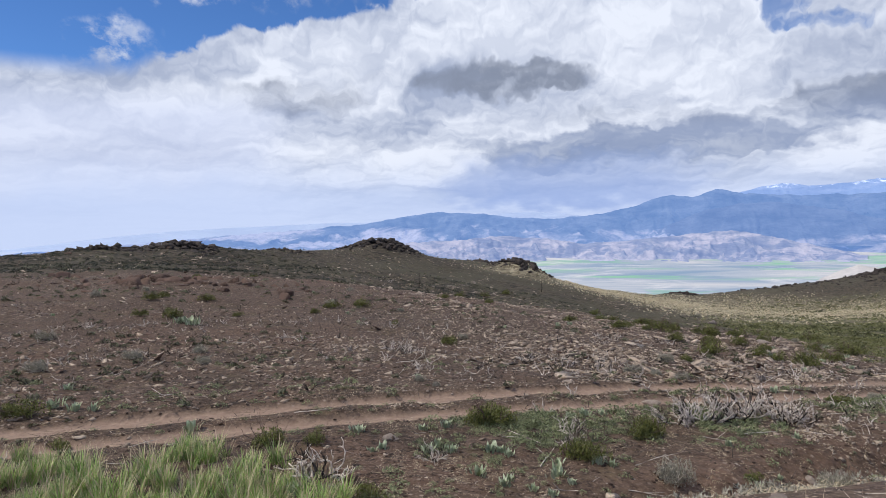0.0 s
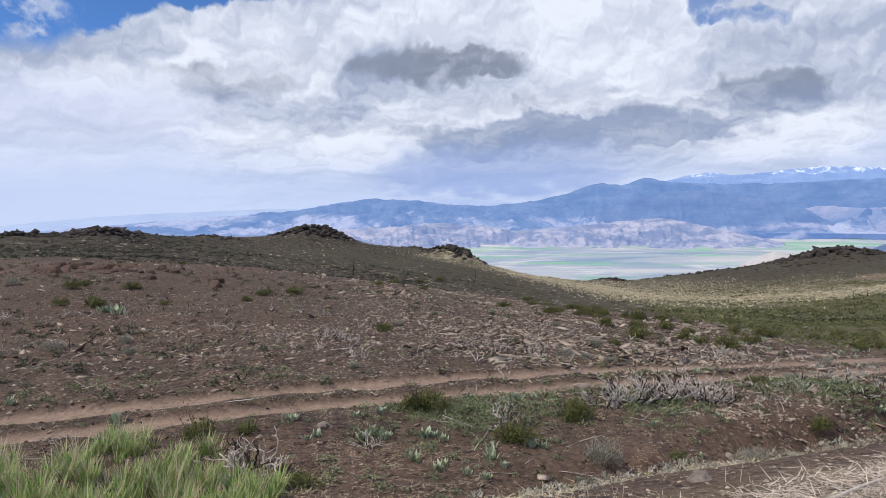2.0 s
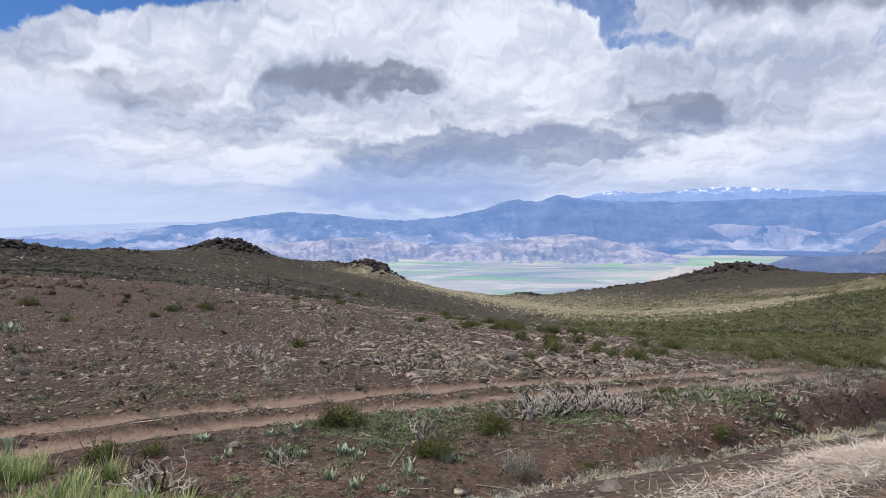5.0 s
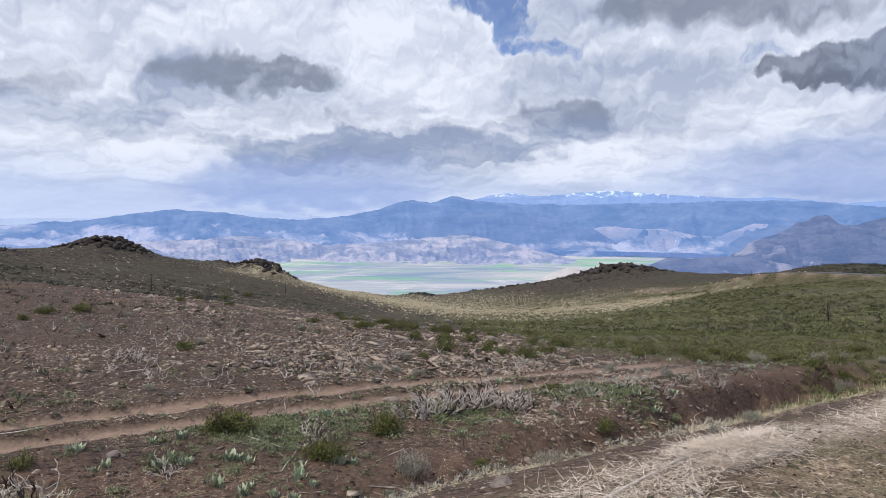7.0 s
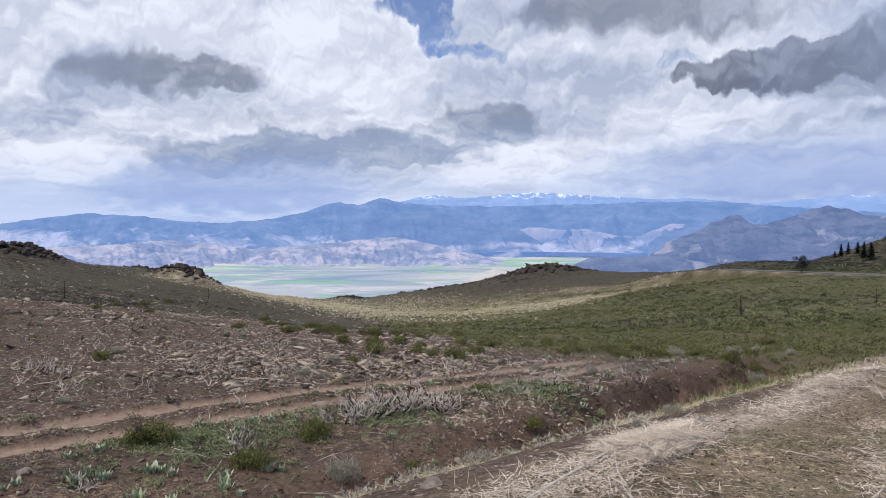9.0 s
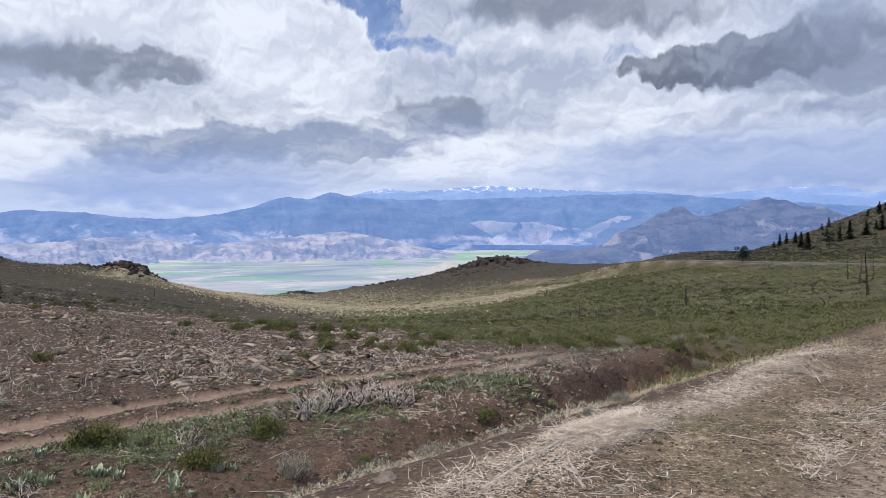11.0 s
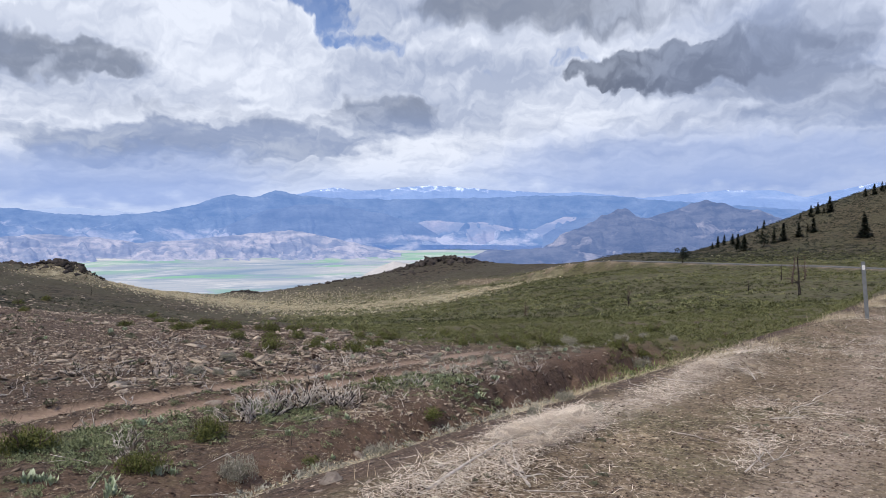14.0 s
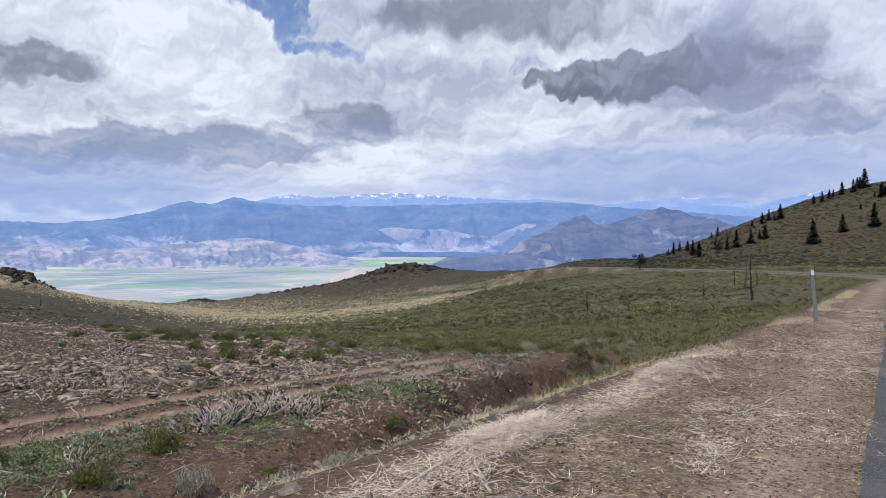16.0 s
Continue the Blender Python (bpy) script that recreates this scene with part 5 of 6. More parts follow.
scatter("brown_slabs", SLABS, sow(900, (-33, 36), (19, 75), lambda x, y: stony(x, y) + 0.05 * open_soil(x, y), (0.15, 0.45), 2), REDROCK, "weathered brown slabs half buried in the slope", "stones", 0.25, 0.02)
scatter("far_stones", STONE_KINDS, sow(6500, (-33, 24), (50, 210), lambda x, y: 0.25 + 0.6 * fbm(x * 0.05, y * 0.05, 3, 2), (0.25, 0.9)), STONE, "pale stones on the far hill face", "stones", 0.2, 0.05)
# a faint pale path on the hillside, drawn as a row of stones
_q = _rng.random(70)
scatter("stone_row", STONE_KINDS, np.stack([-2 + 10.6 * _q + _rng.normal(0, 0.3, 70), 107.6 + 41 * _q + _rng.normal(0, 0.3, 70), _rng.uniform(0.35, 0.8, 70)], -1), PALEROCK, "row of pale stones standing in for a faint path on the hill face", "stones", 0.2, 0.0)
scatter("gravel", PEBBLES, sow(7000, (-33, 75), (3.2, 30), lambda x, y: 0.6 - 0.55 * ruts(x, y), (0.012, 0.08), 2), STONE, "small chips and pebbles on the soil and the road's verge", "gravel", 0.2, 0.1)
scatter("small_stones", PEBBLES, sow(9500, (-33, 42), (15, 48), lambda x, y: open_soil(x, y) * (0.35 + 0.7 * step(-14, 4, bearing(x, y))) * np.clip(0.5 + 0.8 * fbm(x * 0.3, y * 0.3, 3, 91), 0, 1) * (1 - band_sage(x, y)), (0.03, 0.13), 2), STONE, "small flat stones over the whole slope", "stones", 0.25, 0.0)
scatter("slope_chips", PEBBLES, sow(10000, (-33, 36), (15, 60), lambda x, y: open_soil(x, y) * np.clip(0.35 + 1.1 * fbm(x * 0.25, y * 0.25, 3, 93), 0, 1) * (0.2 + 0.8 * step(-14, 4, bearing(x, y))) * (1 - band_sage(x, y)), (0.04, 0.17), 2), STONE, "pale broken chips of stone over the burnt slope", "stones", 0.3, 0.0)
scatter("soil_clods", PEBBLES, sow(7000, (-33, 45), (9.5, 38), lambda x, y: open_soil(x, y) * 0.8, (0.02, 0.14), 2), CLOD, "dark lumps of dry soil between the stones", "soil clods", 0.3, 0.05)

# ---------------------------------------------------------------- rocky crests


def outcrop(name_label, az0, az1, r, deep, rocks, size, seed, peak=0.0, material=None):
    """Dark broken rock along a crest between two bearings."""
    rng = random.Random(seed)
    ob = thing("rock_outcrop", name_label, "rock outcrop")
    meshes, material = [], material or DARKROCK
    for _ in range(9):
        meshes.append(rock_shape(rng, rng.uniform(0.6, 1.1), 9, rng.uniform(1.0, 1.6), 0.55).mesh("rock", material))
    for _ in range(rocks):
        k = rng.random()
        az = radians(az0 + (az1 - az0) * k)
        q = r(k) + rng.gauss(0, deep)
        x, y = q * math.sin(az), q * math.cos(az)
        s = size * rng.uniform(0.3, 1.0) ** 1.3 * 1.5 * (0.6 + 0.8 * math.sin(math.pi * k))
        lift = peak * math.sin(math.pi * k) ** 1.5 * rng.uniform(0.1, 1.0)
        rock = part("rock", rng.choice(meshes), material, ob)
        rock.matrix_basis = Matrix.Translation((x, y, gz(x, y) - 0.15 * s + lift * math.exp(-((q - r(k)) / (deep * 2)) ** 2))) @ Euler((rng.uniform(-0.5, 0.5), rng.uniform(-0.5, 0.5), rng.uniform(0, 6.28))).to_matrix().to_4x4() @ Matrix.Diagonal((s, s, s * rng.uniform(0.6, 1.0), 1))
    return ob


outcrop("dark broken rocks capping the rounded hill", -8.6, -1.6, lambda k: 173.5, 3.0, 340, 1.6, 1, 1.2)
outcrop("low dark rock rim along the hill crest", -28.5, -22.5, lambda k: 116, 2.0, 190, 1.5, 2, 0.7)
outcrop("low dark rock rim along the hill crest", -23.0, -17.0, lambda k: 119, 2.5, 190, 1.4, 3, 0.9)
outcrop("low dark rock rim along the hill crest", -16.5, -9.5, lambda k: 142, 2.5, 60, 0.9, 4, 0.3)
outcrop("small crag of dark rock behind the hill", 0.6, 5.4, lambda k: 212, 3.0, 170, 1.7, 5, 0.7)
outcrop("crag of dark rock on the hill's shoulder", 3.4, 8.6, lambda k: 187, 3.0, 220, 1.45, 6, 0.9)
outcrop("dark rocks on the spur's tip", 17.2, 20.0, lambda k: 261, 3.0, 80, 1.7, 7, 0.6)
outcrop("dark crag along the basin's far ridge", 29.0, 38.0, lambda k: 297 + 5 * k, 4.0, 295, 3.3, 8, 1.3)
outcrop("scattered dark rocks on the spur", 21.5, 27.5, lambda k: 284, 3.0, 80, 1.9, 9, 0.5)
outcrop("dark rocks strewn below the ridge's crag", 24.0, 37.0, lambda k: 281 + 9 * k, 7.0, 230, 2.0, 11, 0.0)
outcrop("red-brown rock ledge on the near slope", -30, -10, lambda k: 45, 1.8, 110, 0.9, 10, 0.1, REDROCK)

# ---------------------------------------------------------------- brush on the slopes


def off_road(x, y):
    s, v = road_frame(x, y)
    return np.where(np.abs(v + ROAD_SHIFT) < 6.5, 0.0, 1.0)


def tuft_kind(seed, leaves, wide, tall, size):
    rng = random.Random(seed)
    s = Soup()
    for _ in range(leaves):
        a, q = rng.uniform(0, 6.28), math.sqrt(rng.random())
        x, y = math.cos(a) * q * wide, math.sin(a) * q * wide
        s.blade((x, y, tall * (1 - q * q) * rng.uniform(0.1, 0.8)), rng.uniform(0, 6.28), rng.uniform(0.3, 1.5), size * rng.uniform(0.7, 1.4), size * 0.75, 0.3, 1)
    return s.arrays()


FINE = [tuft_kind(10 + s, 72, 0.5, 0.45, 0.18) for s in range(5)]
SPRAY = [tuft_kind(20 + s, 14, 0.28, 0.2, 0.55) for s in range(4)]
LITTLE = [tuft_kind(30 + s, 24, 0.6, 0.4, 0.2) for s in range(6)]
DENSE = [tuft_kind(40 + s, 90, 0.55, 0.42, 0.12) for s in range(6)]
GREENS = [("slope_brush", SLOPE, 14000, 14, "green knee-high brush covering the basin's slope"),
          ("dark_brush", DARKBRUSH, 9000, 17, "dark green bushes dotted over the basin's slope"),
          ("pale_brush", PALEBRUSH, 6500, 19, "yellow-green bushes on the basin's slope")]
for _name, _mat, _n, _seed, _label in GREENS:
    scatter(_name, LITTLE, sow(_n, (16, 75), (66, 265), lambda x, y: off_road(x, y) * band_sage(x, y) * (0.35 + 0.9 * fbm(x * 0.06, y * 0.06, 4, _seed)), (0.4, 1.15)), _mat, _label, "brush")
scatter("near_brush", DENSE, sow(5600, (18, 75), (29, 76), lambda x, y: off_road(x, y) * open_soil(x, y) * np.maximum(band_sage(x, y), 0.8 * step(43, 48, bearing(x, y)) * step(29, 34, np.hypot(x, y))) * np.clip(0.55 + 0.8 * fbm(x * 0.12, y * 0.12, 3, 15), 0, 1), (0.3, 0.85)), SLOPE, "green brush along the basin's near edge", "brush")
scatter("hillside_brush", LITTLE, sow(19000, (46, 75), (205, 400), lambda x, y: off_road(x, y) * (0.75 + 0.5 * fbm(x * 0.04, y * 0.04, 3, 4)), (0.6, 1.5)), WOODBRUSH, "grey-green brush on the wooded hillside", "brush")
scatter("hill_tufts", LITTLE, sow(9000, (-33, 52), (45, 300), lambda x, y: (1 - band_sage(x, y)) * (0.3 + 0.8 * fbm(x * 0.06, y * 0.06, 3, 24)), (0.3, 0.9)), HILLBRUSH, "sparse dull green tufts on the burnt hills", "brush")
scatter("hill_scrub", LITTLE, sow(8000, (-34, 14), (60, 135), lambda x, y: (1 - band_straw(x, y)) * np.clip(0.3 + 1.1 * fbm(x * 0.09, y * 0.09, 3, 27), 0, 1), (0.2, 0.7)), WOODBRUSH, "small dark scrub dotted over the burnt hill", "brush")
scatter("pale_tufts", SPRAY, sow(14000, (2, 58), (120, 265), lambda x, y: band_straw(x, y) * (0.4 + 0.8 * fbm(x * 0.08, y * 0.08, 3, 34)), (0.25, 0.65)), TUFT, "pale dry bunch grass in the basin", "dry grass")


def forb_mat(x, y):
    az = bearing(x, y)
    band = np.exp(-((y - track_y(x) + 2.2) / 1.5) ** 2) * step(-4, 2, az) + 0.05
    return band * np.clip(0.3 + 1.4 * fbm(x * 0.5, y * 0.5, 3, 44), 0, 1) * open_soil(x, y)


scatter("low_forbs", DENSE, sow(1600, (-32, 42), (9.0, 21), forb_mat, (0.12, 0.38)), FORB, "low mats of dusty green leaves between the shrubs", "ground cover")
scatter("dull_tufts", FINE, sow(900, (-33, 40), (10, 45), lambda x, y: open_soil(x, y) * np.clip(0.25 + 1.2 * fbm(x * 0.2, y * 0.2, 3, 54), 0, 1), (0.12, 0.4)), HILLBRUSH, "small dull green tufts on the stony soil", "ground cover")


def stub_kind(seed):
    rng = random.Random(seed)
    s = Soup()
    for _ in range(3):
        a = rng.uniform(0, 6.28)
        s.twig(rng, (0, 0, -0.05), (math.cos(a), math.sin(a), rng.uniform(0.5, 1.4)), rng.uniform(0.5, 1.0), 0.045, 0.5, 1, 1, 3)
    return s.arrays()


def stick_kind(seed):
    rng = random.Random(seed)
    s = Soup()
    a = rng.uniform(0, 6.28)
    s.twig(rng, (0, 0, 0.03), (math.cos(a), math.sin(a), 0.05), 1.0, 0.022, 0.13, 1, 1, 3)
    v, f = s.arrays()
    v[:, 2] = np.abs(v[:, 2]) * 0.5
    return v, f


STUBS, STICKS = [stub_kind(s) for s in range(5)], [stick_kind(s) for s in range(6)]
scatter("charred_stubs", STUBS, sow(1000, (-33, 36), (18, 62), lambda x, y: open_soil(x, y) * 0.7 * (1 - band_sage(x, y)), (0.1, 0.34), 2), CHAR, "small charred shrub stubs on the slope", "dead shrubs")
scatter("grey_twigs", STUBS, sow(460, (-33, 50), (10.2, 30), lambda x, y: open_soil(x, y) * np.clip(0.2 + 1.6 * fbm(x * 0.3, y * 0.3, 3, 64), 0, 1), (0.12, 0.4)), BONE, "bleached twigs and dead stems", "dead twigs")
scatter("gully_twigs", STUBS, sow(170, (24, 46), (15, 27), lambda x, y: open_soil(x, y) * 0.8, (0.15, 0.4)), BONE, "bleached twigs along the gully", "dead twigs")
scatter("fallen_sticks", STICKS, sow(620, (-33, 50), (9.5, 34), open_soil, (0.2, 0.8)), BONE, "pale dead sticks lying on the soil", "dead twigs", 0.05)

# ---------------------------------------------------------------- the road's verge


def road_xy(s, v):
    """The place s metres along the road and v metres left of the asphalt's edge."""
    k = np.interp(s, ROAD_S, np.arange(len(ROAD)))
    i = np.clip(np.floor(k).astype(int), 0, len(ROAD) - 2)
    f = (k - i)[..., None]
    p = ROAD[i] * (1 - f) + ROAD[i + 1] * f
    d = (ROAD[i + 1] - ROAD[i]) / 3.0
    w = (np.asarray(v) + ROAD_SHIFT)[..., None]
    return (p + np.stack([-d[..., 1], d[..., 0]], -1) * w).T


def stalk_kind(seed, bent):
    rng = random.Random(seed)
    s = Soup()
    for _ in range(5):
        a = rng.uniform(0, 6.28)
        p = (rng.uniform(-0.5, 0.5), rng.uniform(-0.5, 0.5), rng.uniform(0.0, 0.35) if bent else 0.0)
        s.blade(p, a, rng.uniform(1.42, 1.62) if bent else rng.uniform(0.2, 1.0), rng.uniform(0.6, 1.3), 0.055 if bent else 0.03, rng.uniform(-0.1, 0.12) if bent else rng.uniform(0, 0.5), 2)
    return s.arrays()


FLAT = [stalk_kind(s, True) for s in range(6)]
UP = [stalk_kind(20 + s, False) for s in range(5)]


def verge_rows(count, s0, s1, v0, v1, size, clump=0.0, seed=0):
    """Places on the verge; v counts from the bank's edge."""
    rng = np.random.default_rng(seed)
    s = rng.uniform(s0, s1, count * 5)
    v = shoulder(s) + rng.uniform(v0, v1, count * 5)
    keep = rng.random(count * 5) < np.clip(0.5 + clump * vnoise(s * 0.55, v * 0.8, 77), 0.03, 1)
    s, v = s[keep][:count], v[keep][:count]
    x, y = road_xy(s, v)
    return np.stack([x, y, rng.uniform(size[0], size[1], len(s))], -1)


for _s0, _s1, _n in ((4.9, 6.6, 1700), (7.3, 9.8, 1900)):
    _rows = np.concatenate([verge_rows(_n // 2, _s0, _s1, -0.5, 0.08, (0.06, 0.14), 1.2, 1), verge_rows(_n // 2, _s0 + 0.2, _s1 - 0.2, -0.4, 0.0, (0.06, 0.15), 0.9, 8)])
    scatter("straw_heap", FLAT, _rows, STRAW, "raked heap of bleached straw on the bank's edge", "straw", 0.14, -0.15)
scatter("straw_trail", FLAT, verge_rows(1000, 3.4, 12.5, -0.55, 0.2, (0.05, 0.15), 1.7, 9), STRAW, "loose bleached straw trailing along the bank", "straw", 0.15)


def gully_rows(count, s0, s1, o0, o1, size, seed):
    """Places along the washed-out ditch; o counts from its line."""
    rng = np.random.default_rng(seed)
    s = rng.uniform(s0, s1, count)
    x, y = road_xy(s, ditch_line(s) + rng.uniform(o0, o1, count))
    return np.stack([x, y, rng.uniform(size[0], size[1], count)], -1)


scatter("gully_sage", FINE, gully_rows(110, 15, 31, 2.2, 4.8, (0.15, 0.35), 1), SAGELEAF, "grey sage mats along the gully's rim", "brush")
scatter("gully_tufts", FINE, gully_rows(60, 24, 33, -3.4, -1.2, (0.2, 0.5), 2), FORB, "dusty green tufts along the gully's bank", "brush")
scatter("gully_stubs", STUBS, gully_rows(26, 17, 30, 1.2, 2.6, (0.15, 0.4), 3), CHAR, "dark exposed roots and stubs on the gully's bank", "dead shrubs")
scatter("gully_stones", STONE_KINDS, gully_rows(260, 10, 30, -3.0, 2.0, (0.05, 0.25), 4), STONE, "pale stones washed out of the gully", "stones", 0.3)
scatter("soil_litter", FLAT, sow(8000, (-33, 48), (8.5, 17), lambda x, y: open_soil(x, y) * np.clip(0.4 + 1.2 * fbm(x * 0.5, y * 0.5, 3, 94), 0, 1), (0.03, 0.14), 2), DRYGRASS, "broken dead stems littered over the soil", "dead stems", 0.08)
scatter("charred_bits", FLAT, sow(7000, (-33, 36), (12, 42), lambda x, y: open_soil(x, y) * (1 - band_sage(x, y)), (0.08, 0.28), 2), CHAR, "burnt stick ends lying among the stones", "dead twigs", 0.15)
scatter("verge_straw", FLAT, verge_rows(3600, 1.5, 26, -3.0, 0.1, (0.03, 0.15), 1.8, 2), STRAW, "broken straw littered over the gravel verge", "straw", 0.05)
scatter("verge_gravel", PEBBLES, verge_rows(7000, 1.5, 22, -3.0, 0.1, (0.01, 0.045), 0.6, 11), STONE, "small pale gravel in the road's verge", "gravel", 0.3, 0.1)
for _s0, _s1, _n, _lo, _hi in ((1.5, 10, 6500, 0.008, 0.045), (10, 26, 4500, 0.015, 0.06)):
    scatter("verge_clods", PEBBLES, verge_rows(_n, _s0, _s1, -2.9, 0.1, (_lo, _hi), 0.45, 12), CLOD, "dark crumbs of soil in the road's verge", "soil clods", 0.3, 0.1)
scatter("asphalt_edge_gravel", PEBBLES, verge_rows(1500, 2, 22, -3.0, -1.6, (0.008, 0.03), 0.4, 21), PALEROCK, "loose grey grit along the asphalt's edge", "gravel", 0.3, 0.1)


def straw_wad(s0, v0, wide, count, seed):
    """A loose tuft of straw lying s0 metres along the road and v0 from the asphalt."""
    rng = np.random.default_rng(seed)
    s, v = s0 + rng.normal(0, wide, count), v0 + rng.normal(0, 0.5 * wide, count)
    x, y = road_xy(s, v)
    scatter("straw_wad", FLAT, np.stack([x, y, rng.uniform(0.04, 0.13, count)], -1), STRAW, "small loose wad of pale straw on the verge", "straw", 0.12, -0.05)


for _k, (_s0, _v0, _w, _c) in enumerate(((6.25, 1.25, 0.2, 70), (7.9, 1.6, 0.16, 40), (4.3, 2.5, 0.12, 30), (5.6, 1.2, 0.12, 26), (9.8, 1.9, 0.3, 50), (18.4, 1.4, 0.5, 120))):
    straw_wad(_s0, _v0, _w, _c, 50 + _k)
scatter("verge_grass", UP, verge_rows(1500, 8, 42, -0.25, 0.35, (0.05, 0.2), 1.4, 3), DRYGRASS, "dry yellow grass along the bank's edge", "dry grass", 0.1)
scatter("bank_grass", UP, verge_rows(380, 0, 12, 0.0, 1.4, (0.06, 0.16), 0.9, 4), DRYGRASS, "dry grass on the bank's slope", "dry grass", 0.1)
scatter("ditch_grass", UP, verge_rows(1500, 11, 19, 2.6, 5.4, (0.25, 0.5), 1.0, 5), GRASS, "fresh green grass in the roadside ditch", "grass", 0.1)
scatter("bank_litter", FLAT, verge_rows(1500, 0.5, 14, 0.05, 2.4, (0.04, 0.12), 1.0, 33), DRYGRASS, "dead stems littered down the road's bank", "dead stems", 0.12)
scatter("bank_gravel", PEBBLES, verge_rows(2200, 0.5, 14, 0.05, 2.6, (0.012, 0.06), 0.8, 34), STONE, "small stones on the road's bank", "gravel", 0.3, 0.1)
scatter("bank_weeds", DENSE, verge_rows(420, 9, 34, 0.6, 4.2, (0.12, 0.4), 0.8, 31), SLOPE, "green weeds on the bank below the verge", "weeds")
scatter("bank_brush", DENSE, verge_rows(260, 1, 11, 1.0, 3.6, (0.1, 0.3), 0.9, 32), SAGELEAF, "grey low brush at the foot of the road's bank", "brush")
scatter("verge_weeds", FINE, verge_rows(200, 2, 26, -2.2, 0.3, (0.03, 0.08), 1.2, 6), HILLBRUSH, "flat green weeds in the gravel verge", "weeds")
scatter("verge_sticks", STICKS, verge_rows(60, 2, 20, -2.3, 0.2, (0.15, 0.5), 0.3, 7), BONE, "dead weed stalks on the verge", "dead twigs", 0.05)


def fallen_branch(s0, v0, turn, length, radius, forks, seed):
    """A bleached branch lying on the verge, s0 metres along the road and v0 from the asphalt."""
    rng = random.Random(seed)
    ob = thing("dead_branch", "bleached dead branch lying on the gravel verge", "dead branch")
    x, y = (float(q[0]) for q in road_xy(np.array([s0]), np.array([v0])))
    b = Soup()
    b.twig(rng, (0, 0, 0), (1, 0, 0.02), length, radius, 0.07, 0, 0, 5)
    part("stem", b, BONE, ob)
    for _ in range(forks):
        b, q = Soup(), rng.uniform(0.2, 0.8) * length
        b.twig(rng, (q, 0, 0.01), (rng.uniform(-0.3, 1), rng.choice((-1, 1)), rng.uniform(0.1, 0.7)), length * rng.uniform(0.3, 0.6), radius * 0.6, 0.3, 1, 1, 4)
        part("branch", b, BONE, ob)
    ob.matrix_basis = Matrix.Translation((x, y, gz(x, y) + radius)) @ Matrix.Rotation(radians(turn), 4, "Z")
    return tagged(ob, group="branches on the verge")


fallen_branch(3.75, 2.76, 21, 1.25, 0.013, 0, 1)
fallen_branch(4.3, 2.3, 60, 0.34, 0.012, 5, 2)
fallen_branch(5.55, 1.1, 10, 0.4, 0.007, 4, 3)
fallen_branch(7.3, 1.35, -20, 0.42, 0.007, 3, 4)
fallen_branch(9.3, 1.9, 40, 0.5, 0.008, 3, 5)


def marker_post(x, y, h):
    ob = thing("marker_post", "leaning grey roadside marker post with a white reflector", "marker post")
    bm = bmesh.new()
    bmesh.ops.create_cube(bm, size=1)
    for v in bm.verts:
        v.co = Vector((v.co.x * 0.08, v.co.y * 0.035, (v.co.z + 0.5) * (h + 0.2) - 0.2))
    top = [e for e in bm.edges if all(v.co.z > h - 0.01 for v in e.verts)]
    bmesh.ops.bevel(bm, geom=list(bm.edges), offset=0.008, segments=2, affect="EDGES")
    me = bpy.data.meshes.new("post")
    bm.to_mesh(me)
    bm.free()
    me.materials.append(POSTGREY)
    part("post", me, POSTGREY, ob)
    for z, size in ((h - 0.13, 0.075),):
        bm = bmesh.new()
        bmesh.ops.create_cube(bm, size=1)
        for v in bm.verts:
            v.co = Vector((v.co.x * size * 0.8, v.co.y * 0.006 - 0.0205, v.co.z * size * 1.4 + z))
        bmesh.ops.bevel(bm, geom=list(bm.edges), offset=0.002, segments=1, affect="EDGES")
        me = bpy.data.meshes.new("reflector")
        bm.to_mesh(me)
        bm.free()
        me.materials.append(REFLECT)
        part("reflector", me, REFLECT, ob, "white reflector")
    ob.matrix_basis = Matrix.Translation((x, y, gz(x, y))) @ Matrix.Rotation(radians(-58), 4, "Z") @ Matrix.Rotation(radians(-5), 4, "Y")


marker_post(*POST_AT[0])

# ---------------------------------------------------------------- trees


def conifer(seed):
    """A dark narrow fir, one unit high."""
    rng = random.Random(seed)
    ob = thing("conifer", "dark green narrow fir on the brushy hillside", "conifer tree")
    s = Soup()
    s.tube([(0, 0, -0.03), (0.003, 0, 0.4), (0, 0.002, 0.98)], 0.018, 0.003, 6)
    part("trunk", s, TRUNK, ob)
    s = Soup()
    wide = rng.uniform(0.27, 0.34)
    rows = 26
    for i in range(rows):
        z = 0.06 + 0.93 * (i / rows)
        reach = wide * (1 - z) ** 0.75 * rng.uniform(0.8, 1.15) + 0.012
        for _ in range(15):
            a = rng.uniform(0, 6.28)
            q = reach * rng.uniform(0.6, 1.1)
            for k in range(3):
                f = rng.uniform(0.15, 0.8)
                p = (q * f * math.cos(a), q * f * math.sin(a), z - 0.02 * f + rng.uniform(-0.012, 0.012))
                s.blade(p, a + rng.uniform(-0.6, 0.6), rng.uniform(1.3, 2.0), q * rng.uniform(0.35, 0.6) + 0.01, 0.1, rng.uniform(-0.3, 0.4), 1)
    part("crown", s, NEEDLE, ob)
    return ob


put([conifer(100 + s) for s in range(5)], CONIFER_AT, "firs on the hillside", unit=1.15)


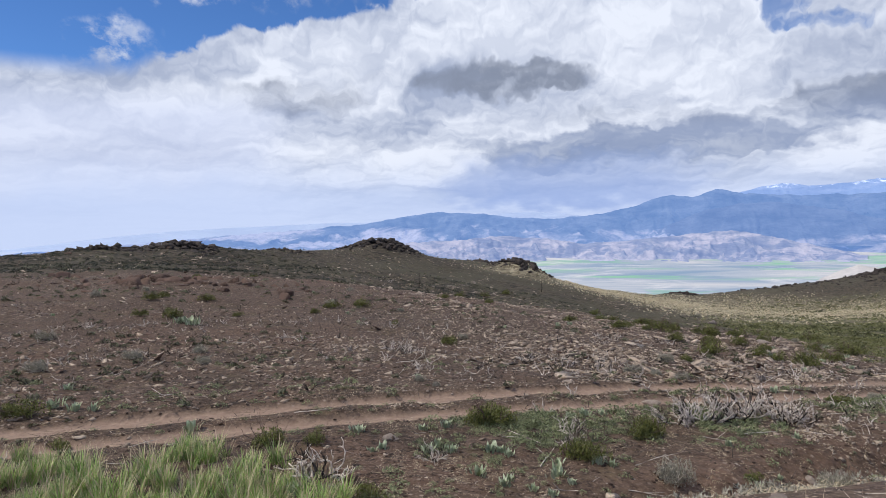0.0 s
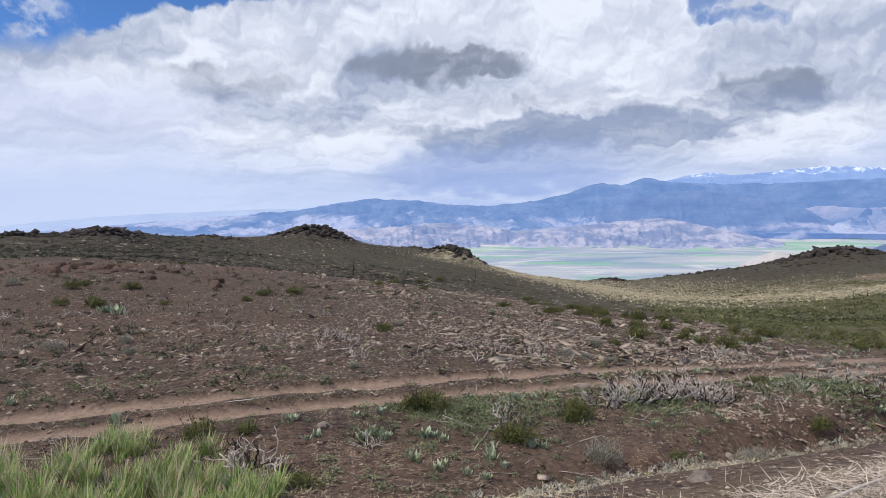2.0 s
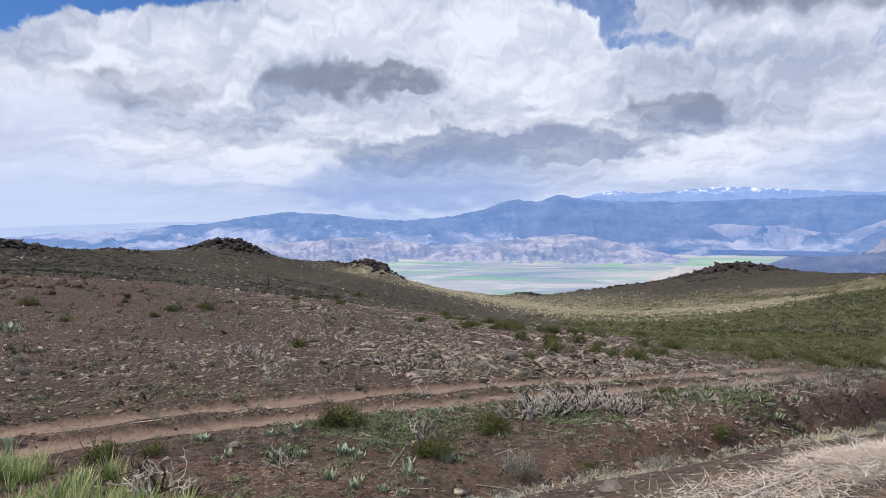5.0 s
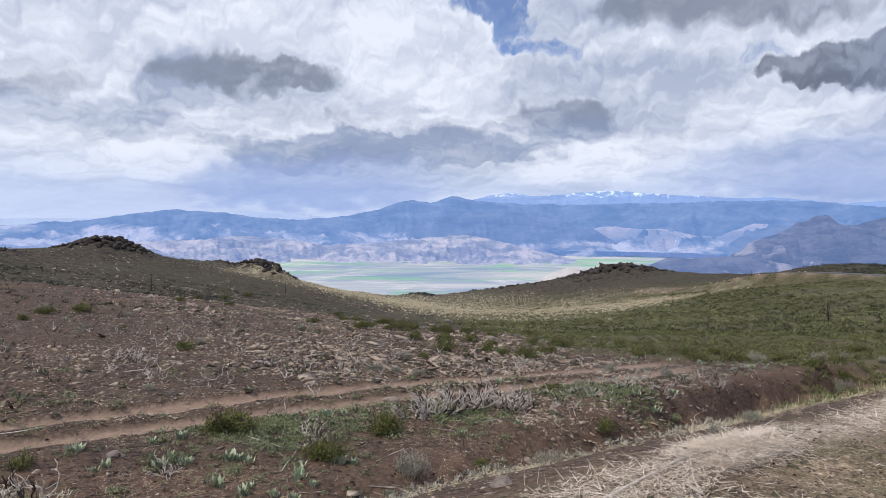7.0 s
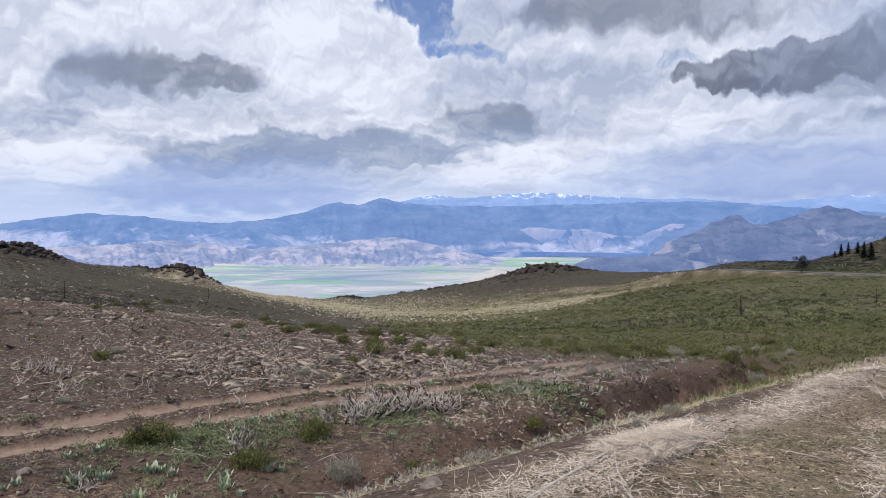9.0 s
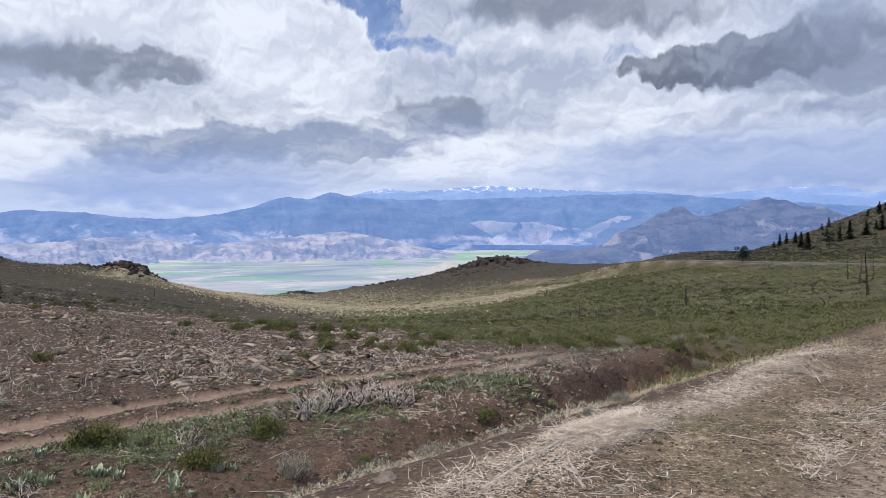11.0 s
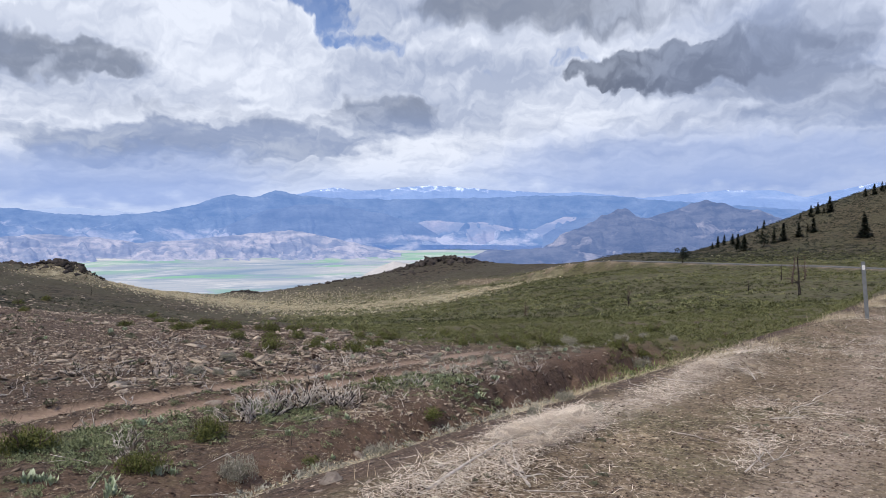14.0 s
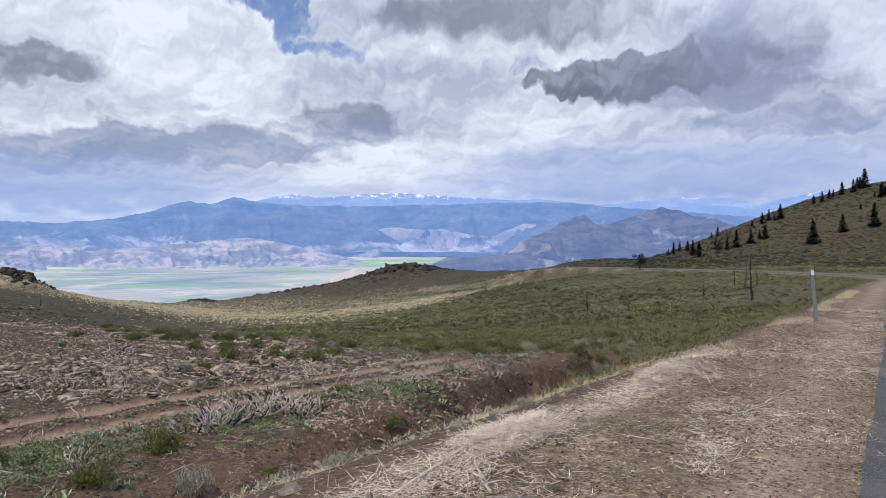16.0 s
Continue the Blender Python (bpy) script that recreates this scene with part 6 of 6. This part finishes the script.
def round_tree(seed):
    rng = random.Random(seed)
    ob = thing("juniper_tree", "dark rounded juniper tree beside the far road", "tree")
    s = Soup()
    s.tube([(0, 0, -0.05), (0.02, 0, 0.2), (0.0, 0.02, 0.5)], 0.04, 0.02, 7)
    for _ in range(6):
        a = rng.uniform(0, 6.28)
        s.twig(rng, (0, 0, rng.uniform(0.15, 0.4)), (math.cos(a), math.sin(a), 0.7), 0.35, 0.016, 0.3, 2, 1, 4)
    part("trunk", s, TRUNK, ob)
    s = Soup()
    lobes = [(rng.gauss(0, 0.17), rng.gauss(0, 0.17), rng.uniform(0.32, 0.82), rng.uniform(0.12, 0.2)) for _ in range(16)]
    for _ in range(1500):
        x, y, z, r = rng.choice(lobes)
        d = Vector((rng.gauss(0, 1), rng.gauss(0, 1), rng.gauss(0, 1))).normalized() * r * rng.uniform(0.6, 1.05)
        s.blade((x + d.x, y + d.y, z + d.z * 0.8), rng.uniform(0, 6.28), rng.uniform(0, 2.2), rng.uniform(0.04, 0.08), 0.04, 0.2, 1)
    part("crown", s, NEEDLE, ob)
    return ob


put([round_tree(120), round_tree(121)], TREE_AT, "lone trees by the far road", unit=0.95)


def snag(seed, bare):
    """A fire-killed tree, one unit high."""
    rng = random.Random(seed)
    ob = thing("burnt_snag", "fire-killed bare tree trunk standing in the brush", "dead tree")
    s = Soup()
    pts, p = [], Vector((0, 0, -0.05))
    for i in range(7):
        pts.append(p.copy())
        p += Vector((rng.gauss(0, 0.012), rng.gauss(0, 0.012), 0.175))
    s.tube(pts, 0.035, 0.008, 6)
    part("trunk", s, CHAR if bare else RUSTY, ob)
    for i in range(4 if bare else 16):
        b, a = Soup(), rng.uniform(0, 6.28)
        z = rng.uniform(0.2, 0.9)
        k = min(6, int((z + 0.05) / 0.175))
        b.twig(rng, pts[k], (math.cos(a), math.sin(a), rng.uniform(0.2, 1.3)), rng.uniform(0.1, 0.26), 0.011, 0.3, 2, 1, 4)
        part("branch", b, CHAR if bare else RUSTY, ob)
    return ob


put([snag(130 + s, s % 2 == 0) for s in range(5)], SNAG_AT + SNAG2_AT, "fire-killed trees", unit=1.0)

# ---------------------------------------------------------------- the nearest stones, one by one
_ground = bpy.data.objects["ground"]
_r = random.Random(33)
for _x, _y, _size in sow(300, (-32, 40), (10, 21), lambda x, y: stony(x, y) * 0.9 + 0.02 * open_soil(x, y), (0.07, 0.3), 2):
    _st = part("stone", _r.choice(STONE_MESHES), STONE, _ground)
    _st.matrix_basis = Matrix.Translation((_x, _y, gz(_x, _y) + 0.02 * _size)) @ Euler((_r.gauss(0, 0.15), _r.gauss(0, 0.15), _r.uniform(0, 6.28))).to_matrix().to_4x4() @ Matrix.Scale(_size, 4)
